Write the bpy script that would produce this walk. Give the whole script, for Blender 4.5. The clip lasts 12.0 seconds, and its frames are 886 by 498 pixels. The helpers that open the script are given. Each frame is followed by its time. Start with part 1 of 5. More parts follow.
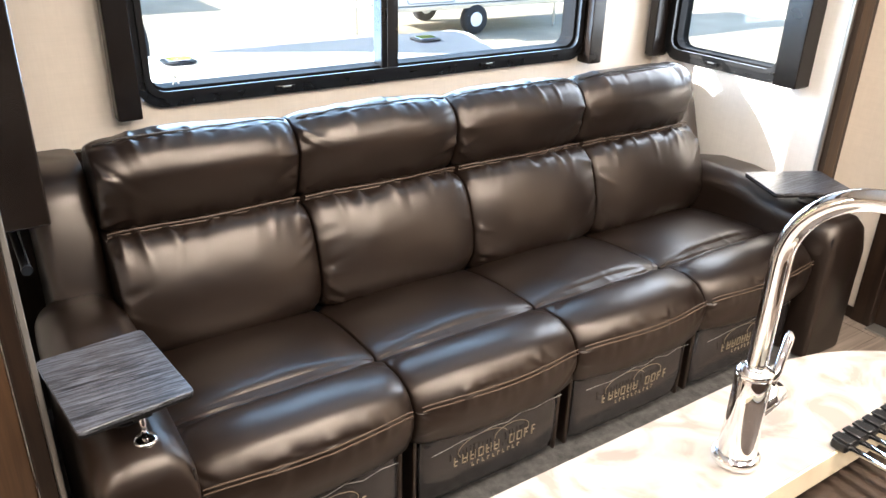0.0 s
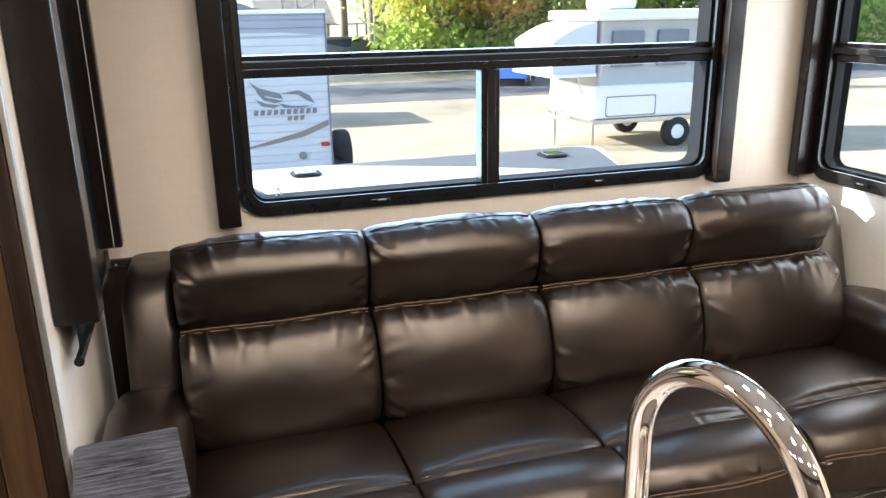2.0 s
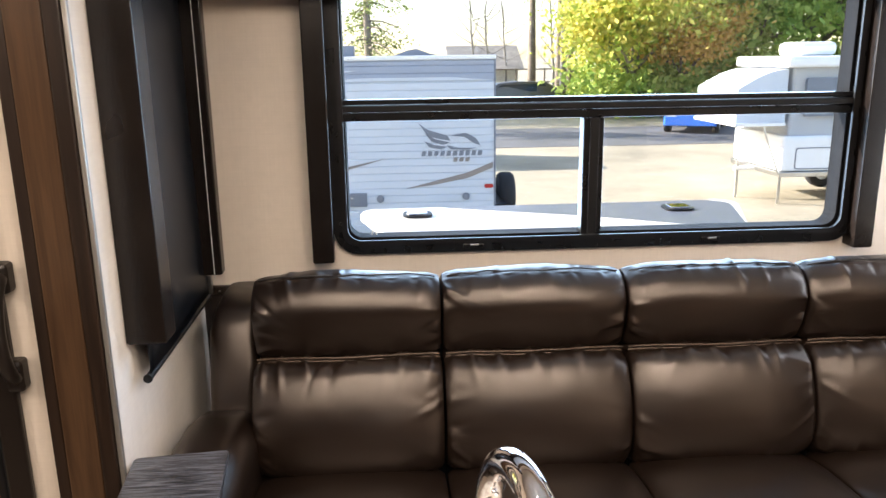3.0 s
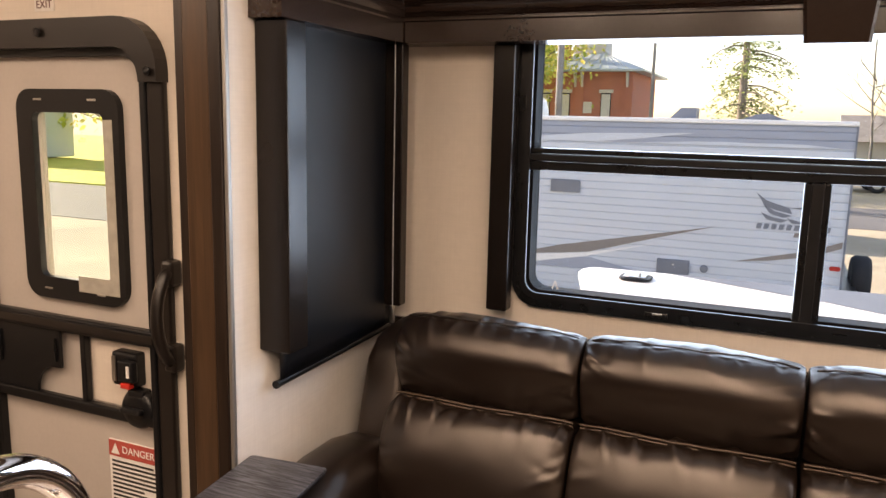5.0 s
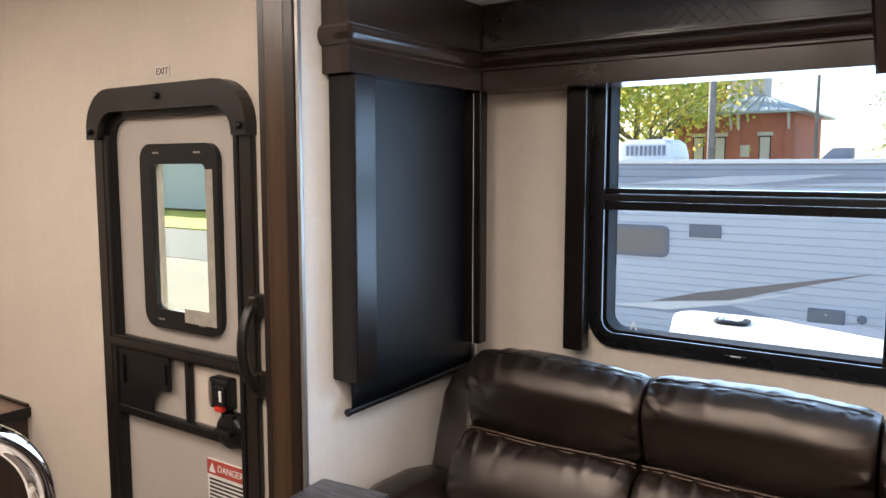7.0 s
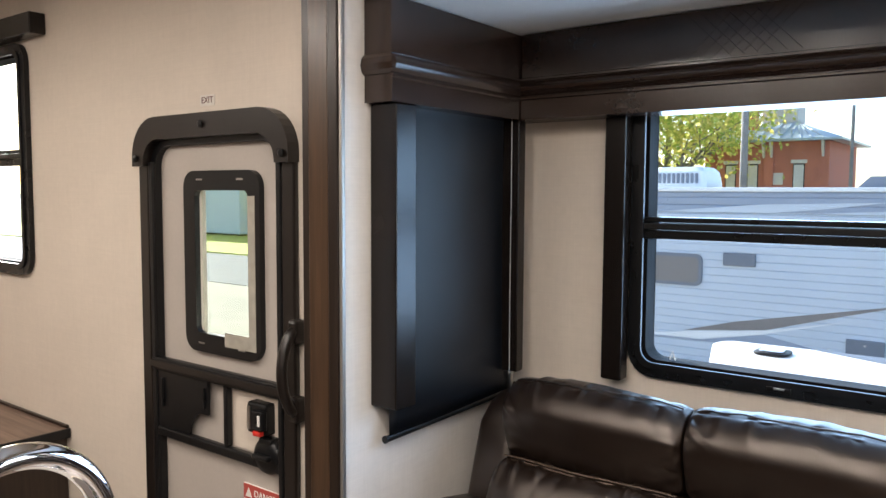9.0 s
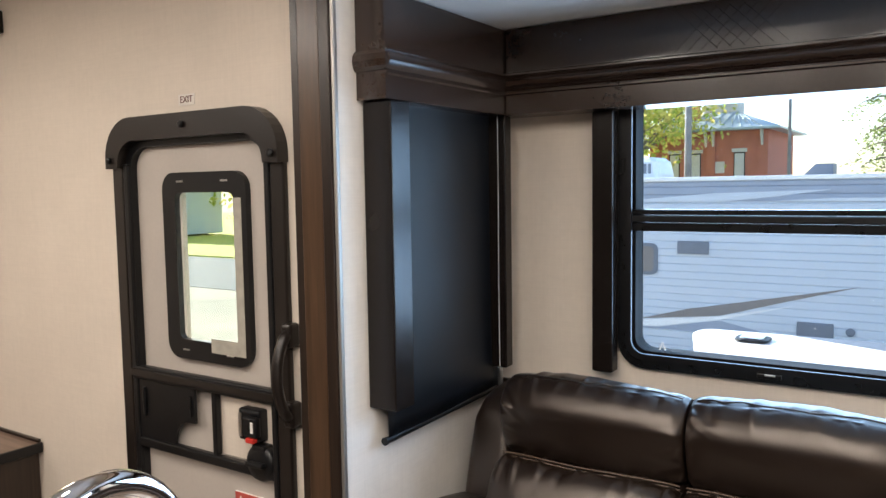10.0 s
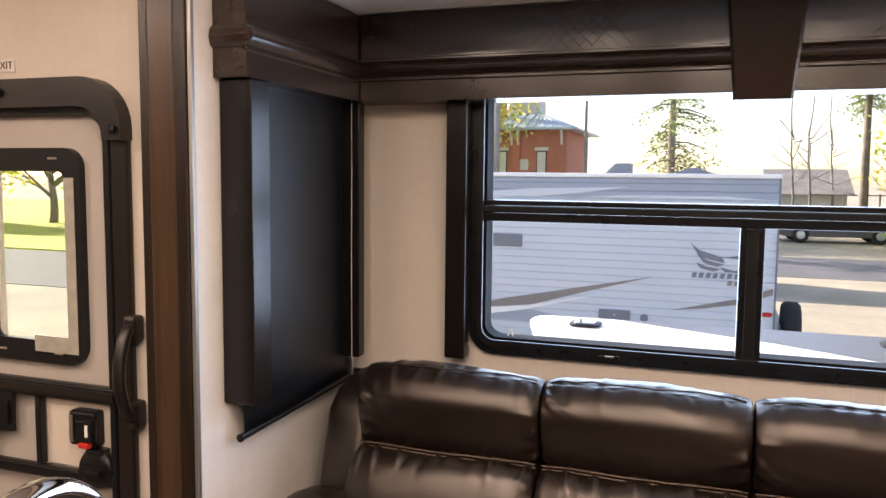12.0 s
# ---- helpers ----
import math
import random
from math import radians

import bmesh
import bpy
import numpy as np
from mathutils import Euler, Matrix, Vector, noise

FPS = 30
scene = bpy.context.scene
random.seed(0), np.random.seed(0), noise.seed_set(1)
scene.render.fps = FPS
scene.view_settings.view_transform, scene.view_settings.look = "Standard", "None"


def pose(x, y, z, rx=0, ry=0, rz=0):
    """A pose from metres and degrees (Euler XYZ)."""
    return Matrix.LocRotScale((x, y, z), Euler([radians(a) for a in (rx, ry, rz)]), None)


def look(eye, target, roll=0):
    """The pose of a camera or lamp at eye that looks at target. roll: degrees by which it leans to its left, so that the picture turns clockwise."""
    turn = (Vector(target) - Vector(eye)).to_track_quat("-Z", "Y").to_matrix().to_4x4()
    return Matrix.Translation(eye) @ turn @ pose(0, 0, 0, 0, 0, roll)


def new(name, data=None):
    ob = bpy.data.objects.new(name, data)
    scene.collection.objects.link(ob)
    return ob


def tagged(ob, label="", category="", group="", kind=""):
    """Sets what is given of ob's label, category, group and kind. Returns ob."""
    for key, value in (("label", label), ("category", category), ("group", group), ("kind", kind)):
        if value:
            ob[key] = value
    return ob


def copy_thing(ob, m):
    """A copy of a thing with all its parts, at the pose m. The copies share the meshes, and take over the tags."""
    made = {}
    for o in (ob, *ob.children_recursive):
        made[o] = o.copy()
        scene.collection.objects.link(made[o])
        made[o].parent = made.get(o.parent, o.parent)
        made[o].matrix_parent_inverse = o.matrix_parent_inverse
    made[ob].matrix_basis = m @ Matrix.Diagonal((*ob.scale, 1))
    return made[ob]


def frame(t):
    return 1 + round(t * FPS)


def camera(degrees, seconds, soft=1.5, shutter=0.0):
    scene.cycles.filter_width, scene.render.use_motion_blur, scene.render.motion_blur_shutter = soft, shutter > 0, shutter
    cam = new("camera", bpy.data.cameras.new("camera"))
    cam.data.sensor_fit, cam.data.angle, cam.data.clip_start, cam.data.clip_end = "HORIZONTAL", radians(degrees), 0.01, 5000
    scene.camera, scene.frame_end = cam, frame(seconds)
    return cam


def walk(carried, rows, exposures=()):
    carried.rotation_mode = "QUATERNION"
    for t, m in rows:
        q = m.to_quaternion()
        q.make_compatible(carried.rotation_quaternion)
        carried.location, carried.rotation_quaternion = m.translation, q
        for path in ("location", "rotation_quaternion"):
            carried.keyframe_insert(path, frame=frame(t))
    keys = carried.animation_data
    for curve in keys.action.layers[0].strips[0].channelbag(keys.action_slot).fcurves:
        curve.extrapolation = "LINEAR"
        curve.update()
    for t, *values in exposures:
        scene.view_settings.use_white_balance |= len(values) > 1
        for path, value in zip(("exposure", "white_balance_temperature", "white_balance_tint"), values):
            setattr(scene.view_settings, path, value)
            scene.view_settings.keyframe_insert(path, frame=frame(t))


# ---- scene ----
cam = camera(60.0, 12.0)
PATH = [
    (0, (0.071, 0.01, 1.596), (1.084, 1.512, 0.748), 1.6),
    (0.5, (0.135, 0.006, 1.6), (1.126, 1.544, 0.792), 1.7),
    (1, (0.203, -0.014, 1.614), (1.156, 1.574, 0.859), 1.6),
    (1.5, (0.303, -0.05, 1.612), (1.11, 1.649, 0.932), 0.1),
    (2, (0.473, -0.115, 1.615), (1.042, 1.707, 1.019), -0.9),
    (2.5, (0.608, -0.143, 1.607), (0.953, 1.753, 1.071), -1.7),
    (3, (0.779, -0.136, 1.615), (0.898, 1.801, 1.131), -0.8),
    (3.5, (0.937, -0.123, 1.595), (0.798, 1.828, 1.175), 0.6),
    (5.3, (1.387, 0.056, 1.568), (0.533, 1.838, 1.261), 1.3),
    (5.5, (1.403, 0.057, 1.573), (0.515, 1.826, 1.289), 1.3),
    (6, (1.534, 0.076, 1.578), (0.503, 1.772, 1.334), 0.4),
    (6.5, (1.587, 0.07, 1.571), (0.482, 1.721, 1.345), -0.1),
    (7, (1.608, 0.084, 1.553), (0.468, 1.714, 1.34), 0.0),
    (8.8, (1.6, 0.071, 1.557), (0.407, 1.67, 1.409), 0.3),
    (9, (1.587, 0.06, 1.558), (0.384, 1.651, 1.412), 0.3),
    (9.5, (1.527, 0.031, 1.568), (0.337, 1.631, 1.417), -0.3),
    (10, (1.466, 0.001, 1.567), (0.372, 1.667, 1.406), -0.9),
    (10.5, (1.418, -0.009, 1.563), (0.448, 1.73, 1.382), -1.3),
    (11, (1.376, -0.014, 1.559), (0.535, 1.789, 1.357), -0.5),
    (11.5, (1.346, -0.035, 1.568), (0.613, 1.815, 1.364), 0.2),
    (12, (1.33, -0.045, 1.554), (0.675, 1.835, 1.371), 0.6),
]
EXPOSURES = [(0.0, 2.64, 6100, 10), (1.0, 2.55, 6150, 10), (1.6, 2.2, 6250, 10), (2.5, 2.0, 6450, 13), (3.5, 1.84, 6950, 16), (5.5, 1.62, 8000, 24), (6.0, 1.62, 8000, 23), (6.5, 1.6, 6950, 18), (7.0, 1.62, 6250, 14), (9.0, 1.66, 6000, 11), (10.0, 1.74, 6000, 10), (11.0, 1.7, 6400, 13), (11.5, 1.68, 6350, 14), (12.0, 1.66, 7100, 23)]
walk(cam, [(t, look(eye, target, roll)) for t, eye, target, roll in PATH], EXPOSURES)

# ---- world, sun and lamps ----
SUN_WAY = Vector((0.86, -0.32, -0.39)).normalized()
world = bpy.data.worlds.new("sky")
world.use_nodes = True
scene.world = world
wn = world.node_tree.nodes
sky = wn.new("ShaderNodeTexSky")
sky.sky_type, sky.sun_disc = "NISHITA", False
sky.sun_elevation = math.asin(-SUN_WAY.z)
sky.sun_rotation = math.atan2(-SUN_WAY.x, -SUN_WAY.y) % (2 * math.pi)
world.node_tree.links.new(sky.outputs[0], wn["Background"].inputs[0])
wn["Background"].inputs[1].default_value = 0.15

sun = new("sun", bpy.data.lights.new("sun", "SUN"))
sun.data.energy, sun.data.angle, sun.data.color = 5.0, radians(0.5), (1.0, 0.94, 0.84)
sun.matrix_world = look((0, 0, 20), Vector((0, 0, 20)) + SUN_WAY)

PUCKS = [(x, y) for x in (-2.6, -1.3, 0.0, 1.3, 2.5) for y in (-1.1, 0.1)] + [(-1.3, 0.45), (0.62, 0.62), (1.45, 0.62), (0.65, -0.5), (1.9, -0.5), (1.9, -1.45)]
for px, py in PUCKS:
    lamp = new("ceiling_lamp_glow", bpy.data.lights.new("ceiling_lamp_glow", "AREA"))
    lamp.data.shape, lamp.data.size, lamp.data.energy, lamp.data.color = "DISK", 0.13, 3.45, (1.0, 0.86, 0.70)
    lamp.matrix_world = pose(px, py, 2.385)

# the sky's light in the two open windows of the slide-out
for name, m, w, h, watts, tone in (("window_skylight", pose(1.476, 2.515, 1.41, -90, 0, 0), 1.70, 0.78, 10.5, (0.50, 0.73, 1.0)), ("window_skylight", pose(2.87, 2.055, 1.40, -90, 0, -90), 0.52, 0.80, 2.5, (0.95, 0.97, 1.0))):
    lamp = new(name, bpy.data.lights.new(name, "AREA"))
    lamp.data.shape, lamp.data.size, lamp.data.size_y, lamp.data.energy, lamp.data.color = "RECTANGLE", w, h, watts, tone
    lamp.matrix_world = m


# ---- materials ----
def mat(name, colour, rough=0.5, metal=0.0, vary=0.12, scale=6.0, bump=0.0, bump_scale=80.0, spec=0.5, coat=0.0, stretch=(1, 1, 1)):
    """A surface with two scales of variation in colour and a fine relief, in metres of the world."""
    m = bpy.data.materials.new(name)
    m.use_nodes = True
    n, l = m.node_tree.nodes, m.node_tree.links
    b = n["Principled BSDF"]
    geo = n.new("ShaderNodeNewGeometry")
    mp = n.new("ShaderNodeMapping")
    mp.inputs["Scale"].default_value = stretch
    l.new(geo.outputs["Position"], mp.inputs[0])
    big, fine = n.new("ShaderNodeTexNoise"), n.new("ShaderNodeTexNoise")
    big.inputs["Scale"].default_value, big.inputs["Detail"].default_value = scale, 4
    fine.inputs["Scale"].default_value, fine.inputs["Detail"].default_value = scale * 14, 3
    l.new(mp.outputs[0], big.inputs[0])
    l.new(mp.outputs[0], fine.inputs[0])
    add = n.new("ShaderNodeMath")
    add.operation = "MULTIPLY_ADD"
    l.new(fine.outputs[0], add.inputs[0])
    add.inputs[1].default_value = 0.5
    l.new(big.outputs[0], add.inputs[2])
    ramp = n.new("ShaderNodeValToRGB")
    ramp.color_ramp.elements[0].position, ramp.color_ramp.elements[1].position = 0.45, 1.05
    ramp.color_ramp.elements[0].color = (*[c * (1 - vary) for c in colour], 1)
    ramp.color_ramp.elements[1].color = (*[min(1, c * (1 + vary)) for c in colour], 1)
    l.new(add.outputs[0], ramp.inputs[0])
    l.new(ramp.outputs[0], b.inputs["Base Color"])
    rr = n.new("ShaderNodeMapRange")
    rr.inputs["To Min"].default_value, rr.inputs["To Max"].default_value = max(0.02, rough * 0.85), min(1, rough * 1.15)
    l.new(big.outputs[0], rr.inputs[0])
    l.new(rr.outputs[0], b.inputs["Roughness"])
    b.inputs["Metallic"].default_value = metal
    b.inputs["Specular IOR Level"].default_value = spec
    b.inputs["Coat Weight"].default_value = coat
    if bump:
        bt = n.new("ShaderNodeTexNoise")
        bt.inputs["Scale"].default_value, bt.inputs["Detail"].default_value = bump_scale, 3
        l.new(mp.outputs[0], bt.inputs[0])
        bp = n.new("ShaderNodeBump")
        bp.inputs["Strength"].default_value, bp.inputs["Distance"].default_value = bump, 0.004
        l.new(bt.outputs[0], bp.inputs["Height"])
        l.new(bp.outputs[0], b.inputs["Normal"])
    return m


def wood(name, dark, light, rough=0.4, along="z", grain=1.0, random_tone=False):
    """Wood grain stretched along one axis."""
    m = mat(name, dark, rough, vary=0.1)
    n, l = m.node_tree.nodes, m.node_tree.links
    b = n["Principled BSDF"]
    geo = n.new("ShaderNodeNewGeometry")
    mp = n.new("ShaderNodeMapping")
    stretch = {"x": (1.2, 26, 26), "y": (26, 1.2, 26), "z": (26, 26, 1.2)}[along]
    mp.inputs["Scale"].default_value = [s * grain for s in stretch]
    l.new(geo.outputs["Position"], mp.inputs[0])
    a, c = n.new("ShaderNodeTexNoise"), n.new("ShaderNodeTexNoise")
    a.inputs["Scale"].default_value, a.inputs["Detail"].default_value, a.inputs["Distortion"].default_value = 1.6, 8, 1.2
    c.inputs["Scale"].default_value, c.inputs["Detail"].default_value = 9, 6
    l.new(mp.outputs[0], a.inputs[0])
    l.new(mp.outputs[0], c.inputs[0])
    mix = n.new("ShaderNodeMath")
    mix.operation = "MULTIPLY_ADD"
    l.new(c.outputs[0], mix.inputs[0])
    mix.inputs[1].default_value = 0.35
    l.new(a.outputs[0], mix.inputs[2])
    top = mix.outputs[0]
    if random_tone:
        info = n.new("ShaderNodeObjectInfo")
        more = n.new("ShaderNodeMath")
        more.operation = "MULTIPLY_ADD"
        l.new(info.outputs["Random"], more.inputs[0])
        more.inputs[1].default_value = 0.22
        l.new(top, more.inputs[2])
        top = more.outputs[0]
    ramp = n.new("ShaderNodeValToRGB")
    ramp.color_ramp.elements[0].position, ramp.color_ramp.elements[1].position = 0.48, 0.92
    ramp.color_ramp.elements[0].color, ramp.color_ramp.elements[1].color = (*dark, 1), (*light, 1)
    l.new(top, ramp.inputs[0])
    l.new(ramp.outputs[0], b.inputs["Base Color"])
    bp = n.new("ShaderNodeBump")
    bp.inputs["Strength"].default_value, bp.inputs["Distance"].default_value = 0.25, 0.002
    l.new(top, bp.inputs["Height"])
    l.new(bp.outputs[0], b.inputs["Normal"])
    return m


def glass(name, tint, gloss=1.0):
    """A thin pane: clear, with a reflection that grows towards grazing."""
    m = bpy.data.materials.new(name)
    m.use_nodes = True
    n, l = m.node_tree.nodes, m.node_tree.links
    n.remove(n["Principled BSDF"])
    tr, gl, mx, lw = n.new("ShaderNodeBsdfTransparent"), n.new("ShaderNodeBsdfGlossy"), n.new("ShaderNodeMixShader"), n.new("ShaderNodeLayerWeight")
    po, ad = n.new("ShaderNodeMath"), n.new("ShaderNodeMath")
    tr.inputs[0].default_value = (*tint, 1)
    gl.inputs["Roughness"].default_value = 0.02
    po.operation, po.inputs[1].default_value = "POWER", 4.0
    ad.operation, ad.inputs[1].default_value, ad.inputs[2].default_value = "MULTIPLY_ADD", 0.45 * gloss, 0.03 * gloss
    l.new(lw.outputs["Facing"], po.inputs[0])
    l.new(po.outputs[0], ad.inputs[0])
    l.new(ad.outputs[0], mx.inputs[0])
    l.new(tr.outputs[0], mx.inputs[1])
    l.new(gl.outputs[0], mx.inputs[2])
    l.new(mx.outputs[0], n["Material Output"].inputs[0])
    return m


def glow(name, colour, strength):
    m = bpy.data.materials.new(name)
    m.use_nodes = True
    b = m.node_tree.nodes["Principled BSDF"]
    b.inputs["Emission Color"].default_value, b.inputs["Emission Strength"].default_value = (*colour, 1), strength
    return m


def leather_mat():
    m = mat("brown_leather", (0.0098, 0.0056, 0.0040), 0.34, vary=0.10, scale=5, bump=0.010, bump_scale=60, spec=0.84)
    n, l = m.node_tree.nodes, m.node_tree.links
    geo = n.new("ShaderNodeNewGeometry")
    vo = n.new("ShaderNodeTexVoronoi")
    vo.inputs["Scale"].default_value = 420
    l.new(geo.outputs["Position"], vo.inputs[0])
    bp = n.new("ShaderNodeBump")
    bp.inputs["Strength"].default_value, bp.inputs["Distance"].default_value = 0.06, 0.001
    l.new(vo.outputs["Distance"], bp.inputs["Height"])
    first = [x for x in n if x.bl_idname == "ShaderNodeBump" and x != bp][0]
    l.new(first.outputs[0], bp.inputs["Normal"])
    l.new(bp.outputs[0], n["Principled BSDF"].inputs["Normal"])
    n["Principled BSDF"].inputs["Specular Tint"].default_value = (1.0, 0.90, 0.82, 1)
    return m


def linen_mat(name, colour):
    """Cream wallboard with a faint woven print."""
    m = mat(name, colour, 0.62, vary=0.05, scale=3, bump=0.05, bump_scale=300)
    n, l = m.node_tree.nodes, m.node_tree.links
    b = n["Principled BSDF"]
    base = b.inputs["Base Color"].links[0].from_socket
    geo = n.new("ShaderNodeNewGeometry")
    out = base
    for stretch in ((6, 6, 260), (220, 220, 5)):
        mp = n.new("ShaderNodeMapping")
        mp.inputs["Scale"].default_value = stretch
        l.new(geo.outputs["Position"], mp.inputs[0])
        no = n.new("ShaderNodeTexNoise")
        no.inputs["Scale"].default_value, no.inputs["Detail"].default_value = 1.0, 2
        l.new(mp.outputs[0], no.inputs[0])
        ra = n.new("ShaderNodeValToRGB")
        ra.color_ramp.elements[0].position, ra.color_ramp.elements[1].position = 0.3, 0.7
        ra.color_ramp.elements[0].color, ra.color_ramp.elements[1].color = (0.955, 0.955, 0.955, 1), (1, 1, 1, 1)
        l.new(no.outputs[0], ra.inputs[0])
        mul = n.new("ShaderNodeMix")
        mul.data_type, mul.blend_type = "RGBA", "MULTIPLY"
        mul.inputs["Factor"].default_value = 0.8
        l.new(out, mul.inputs["A"])
        l.new(ra.outputs[0], mul.inputs["B"])
        out = mul.outputs["Result"]
    l.new(out, b.inputs["Base Color"])
    return m


def marble_mat():
    m = mat("cream_marble_laminate", (0.80, 0.74, 0.66), 0.22, vary=0.05, scale=4, coat=0.2)
    n, l = m.node_tree.nodes, m.node_tree.links
    b = n["Principled BSDF"]
    geo = n.new("ShaderNodeNewGeometry")
    warp = n.new("ShaderNodeTexNoise")
    warp.inputs["Scale"].default_value, warp.inputs["Detail"].default_value, warp.inputs["Distortion"].default_value = 8.5, 7, 2.0
    l.new(geo.outputs["Position"], warp.inputs[0])
    ra = n.new("ShaderNodeValToRGB")
    e = ra.color_ramp.elements
    e[0].position, e[0].color = 0.36, (0.25, 0.205, 0.185, 1)
    e[1].position, e[1].color = 0.60, (0.345, 0.33, 0.31, 1)
    x = e.new(0.47)
    x.color = (0.31, 0.285, 0.26, 1)
    l.new(warp.outputs[0], ra.inputs[0])
    l.new(ra.outputs[0], b.inputs["Base Color"])
    return m


def foil_mat():
    """Clear wrap over dark leather: crinkled and shiny."""
    m = mat("plastic_wrap_over_leather", (0.022, 0.020, 0.021), 0.15, vary=0.3, scale=9, bump=0.8, bump_scale=14, spec=0.9, stretch=(1, 1, 2.2))
    return m


LEATHER = leather_mat()
STITCH = mat("tan_thread", (0.085, 0.056, 0.038), 0.6)
PIPING = mat("dark_piping", (0.012, 0.009, 0.008), 0.45)
FOIL = foil_mat()
GOLD = mat("gold_print", (0.32, 0.26, 0.18), 0.45, metal=0.3)
CREAM = linen_mat("cream_wallboard", (0.68, 0.60, 0.515))
WHITE_WALL = linen_mat("pale_wallboard", (0.82, 0.78, 0.73))
CEILING = mat("white_ceiling_panel", (0.80, 0.79, 0.765), 0.6, vary=0.04, bump=0.1, bump_scale=220)
DARK_TRIM = mat("espresso_trim", (0.0085, 0.0060, 0.0050), 0.26, vary=0.22, scale=7, bump=0.12, bump_scale=160, spec=0.36)
DARK_WOOD = wood("espresso_wood", (0.0105, 0.0063, 0.0046), (0.020, 0.0118, 0.0078), 0.24, "x", 0.6)
POST_WOOD = wood("walnut_post", (0.034, 0.018, 0.0095), (0.080, 0.044, 0.023), 0.30, "z", 0.8)
POST_DARK = wood("dark_post", (0.0095, 0.0056, 0.004), (0.027, 0.0155, 0.010), 0.33, "z", 0.8)
TRAY_WOOD = wood("grey_oak_laminate", (0.010, 0.0105, 0.013), (0.115, 0.12, 0.142), 0.32, "x", 4.4)
tray_ramp = TRAY_WOOD.node_tree.nodes["Principled BSDF"].inputs["Base Color"].links[0].from_node.color_ramp
tray_ramp.elements[0].position, tray_ramp.elements[1].position = 0.58, 0.78
TABLE_WOOD = wood("brown_plank_laminate", (0.10, 0.062, 0.045), (0.24, 0.165, 0.125), 0.4, "x", 0.7)
PLANK = wood("grey_brown_floor_plank", (0.11, 0.085, 0.068), (0.28, 0.225, 0.185), 0.38, "x", 0.6, True)
BLACK_FRAME = mat("black_window_frame", (0.006, 0.0062, 0.007), 0.28, vary=0.2, scale=12, spec=0.34)
RUBBER = mat("dull_black_rubber", (0.006, 0.006, 0.0065), 0.85, vary=0.2, spec=0.12)
BLACK_PLASTIC = mat("black_plastic", (0.0055, 0.0055, 0.0062), 0.36, vary=0.2, bump=0.1, bump_scale=300, spec=0.36)
DOOR_FRAME = mat("dark_brown_door_frame", (0.0095, 0.0068, 0.0056), 0.32, vary=0.15, bump=0.08, bump_scale=260)
DOOR_SKIN = mat("grey_beige_door_panel", (0.45, 0.405, 0.365), 0.5, vary=0.05, bump=0.08, bump_scale=300)
SHADE = mat("black_shade_fabric", (0.0035, 0.0045, 0.0065), 0.33, vary=0.15, scale=4, bump=0.25, bump_scale=500, spec=0.38)
CHROME = mat("chrome", (0.83, 0.83, 0.85), 0.045, metal=1.0, vary=0.02)
STEEL = mat("brushed_steel", (0.52, 0.51, 0.49), 0.3, metal=1.0, vary=0.1, bump=0.1, bump_scale=200, stretch=(1, 20, 1))
SILVER = mat("silver_strip", (0.40, 0.385, 0.36), 0.42, metal=0.85, vary=0.06)
CARPET = mat("charcoal_carpet", (0.085, 0.082, 0.080), 0.95, vary=0.55, scale=40, bump=1.0, bump_scale=420)
MARBLE = marble_mat()
COUNTER_EDGE = mat("cream_edge", (0.66, 0.57, 0.42), 0.4, vary=0.08)
CABINET = wood("dark_cabinet", (0.016, 0.010, 0.007), (0.040, 0.024, 0.016), 0.38, "z", 0.7)
WHITE_PAPER = mat("white_sticker", (0.75, 0.73, 0.70), 0.5, vary=0.04)
FILM = mat("yellowed_clear_film", (0.36, 0.34, 0.29), 0.35, vary=0.2, scale=30)
PALE_STICKER = mat("pale_clear_sticker", (0.70, 0.655, 0.60), 0.4, vary=0.04)
EXIT_PRINT = mat("brown_print", (0.14, 0.05, 0.04), 0.6)
VALANCE = mat("espresso_vinyl_wrap", (0.028, 0.0160, 0.0108), 0.21, vary=0.10, scale=6, spec=0.6)
STONE_GREY = mat("grey_cord", (0.5, 0.49, 0.48), 0.7)
RED_PRINT = mat("red_print", (0.42, 0.07, 0.055), 0.5, vary=0.06)
INK = mat("black_ink", (0.03, 0.028, 0.026), 0.6)
RED_PLASTIC = mat("red_plastic", (0.55, 0.03, 0.02), 0.35)
PANE = glass("window_glass", (0.93, 0.95, 0.96), 0.8)
DOOR_PANE = glass("door_glass", (0.80, 0.83, 0.78), 1.0)
LAMP_LENS = glow("lamp_lens", (1.0, 0.86, 0.70), 14.0)


# ---- mesh helpers ----
def part(name, bm, material, parent=None, label="", smooth=False, kind=""):
    me = bpy.data.meshes.new(name)
    bm.to_mesh(me)
    bm.free()
    me.materials.append(material)
    if smooth:
        me.polygons.foreach_set("use_smooth", [True] * len(me.polygons))
    ob = new(name, me)
    if parent:
        ob.parent = parent
        me.transform(Matrix.Translation(-base_of(parent)))
    return tagged(ob, label=label, kind=kind)


def base_of(ob):
    """Where the top of ob's family stands."""
    while ob.parent:
        ob = ob.parent
    return Vector(ob.location)


def thing(name, label, category, group="", at=(0, 0, 0)):
    ob = new(name)
    ob.location = at
    ob.empty_display_size = 0.1
    return tagged(ob, label, category, group)


def setting(name, bm, material, label="", smooth=False):
    return tagged(part(name, bm, material, None, label, smooth), kind="structure")


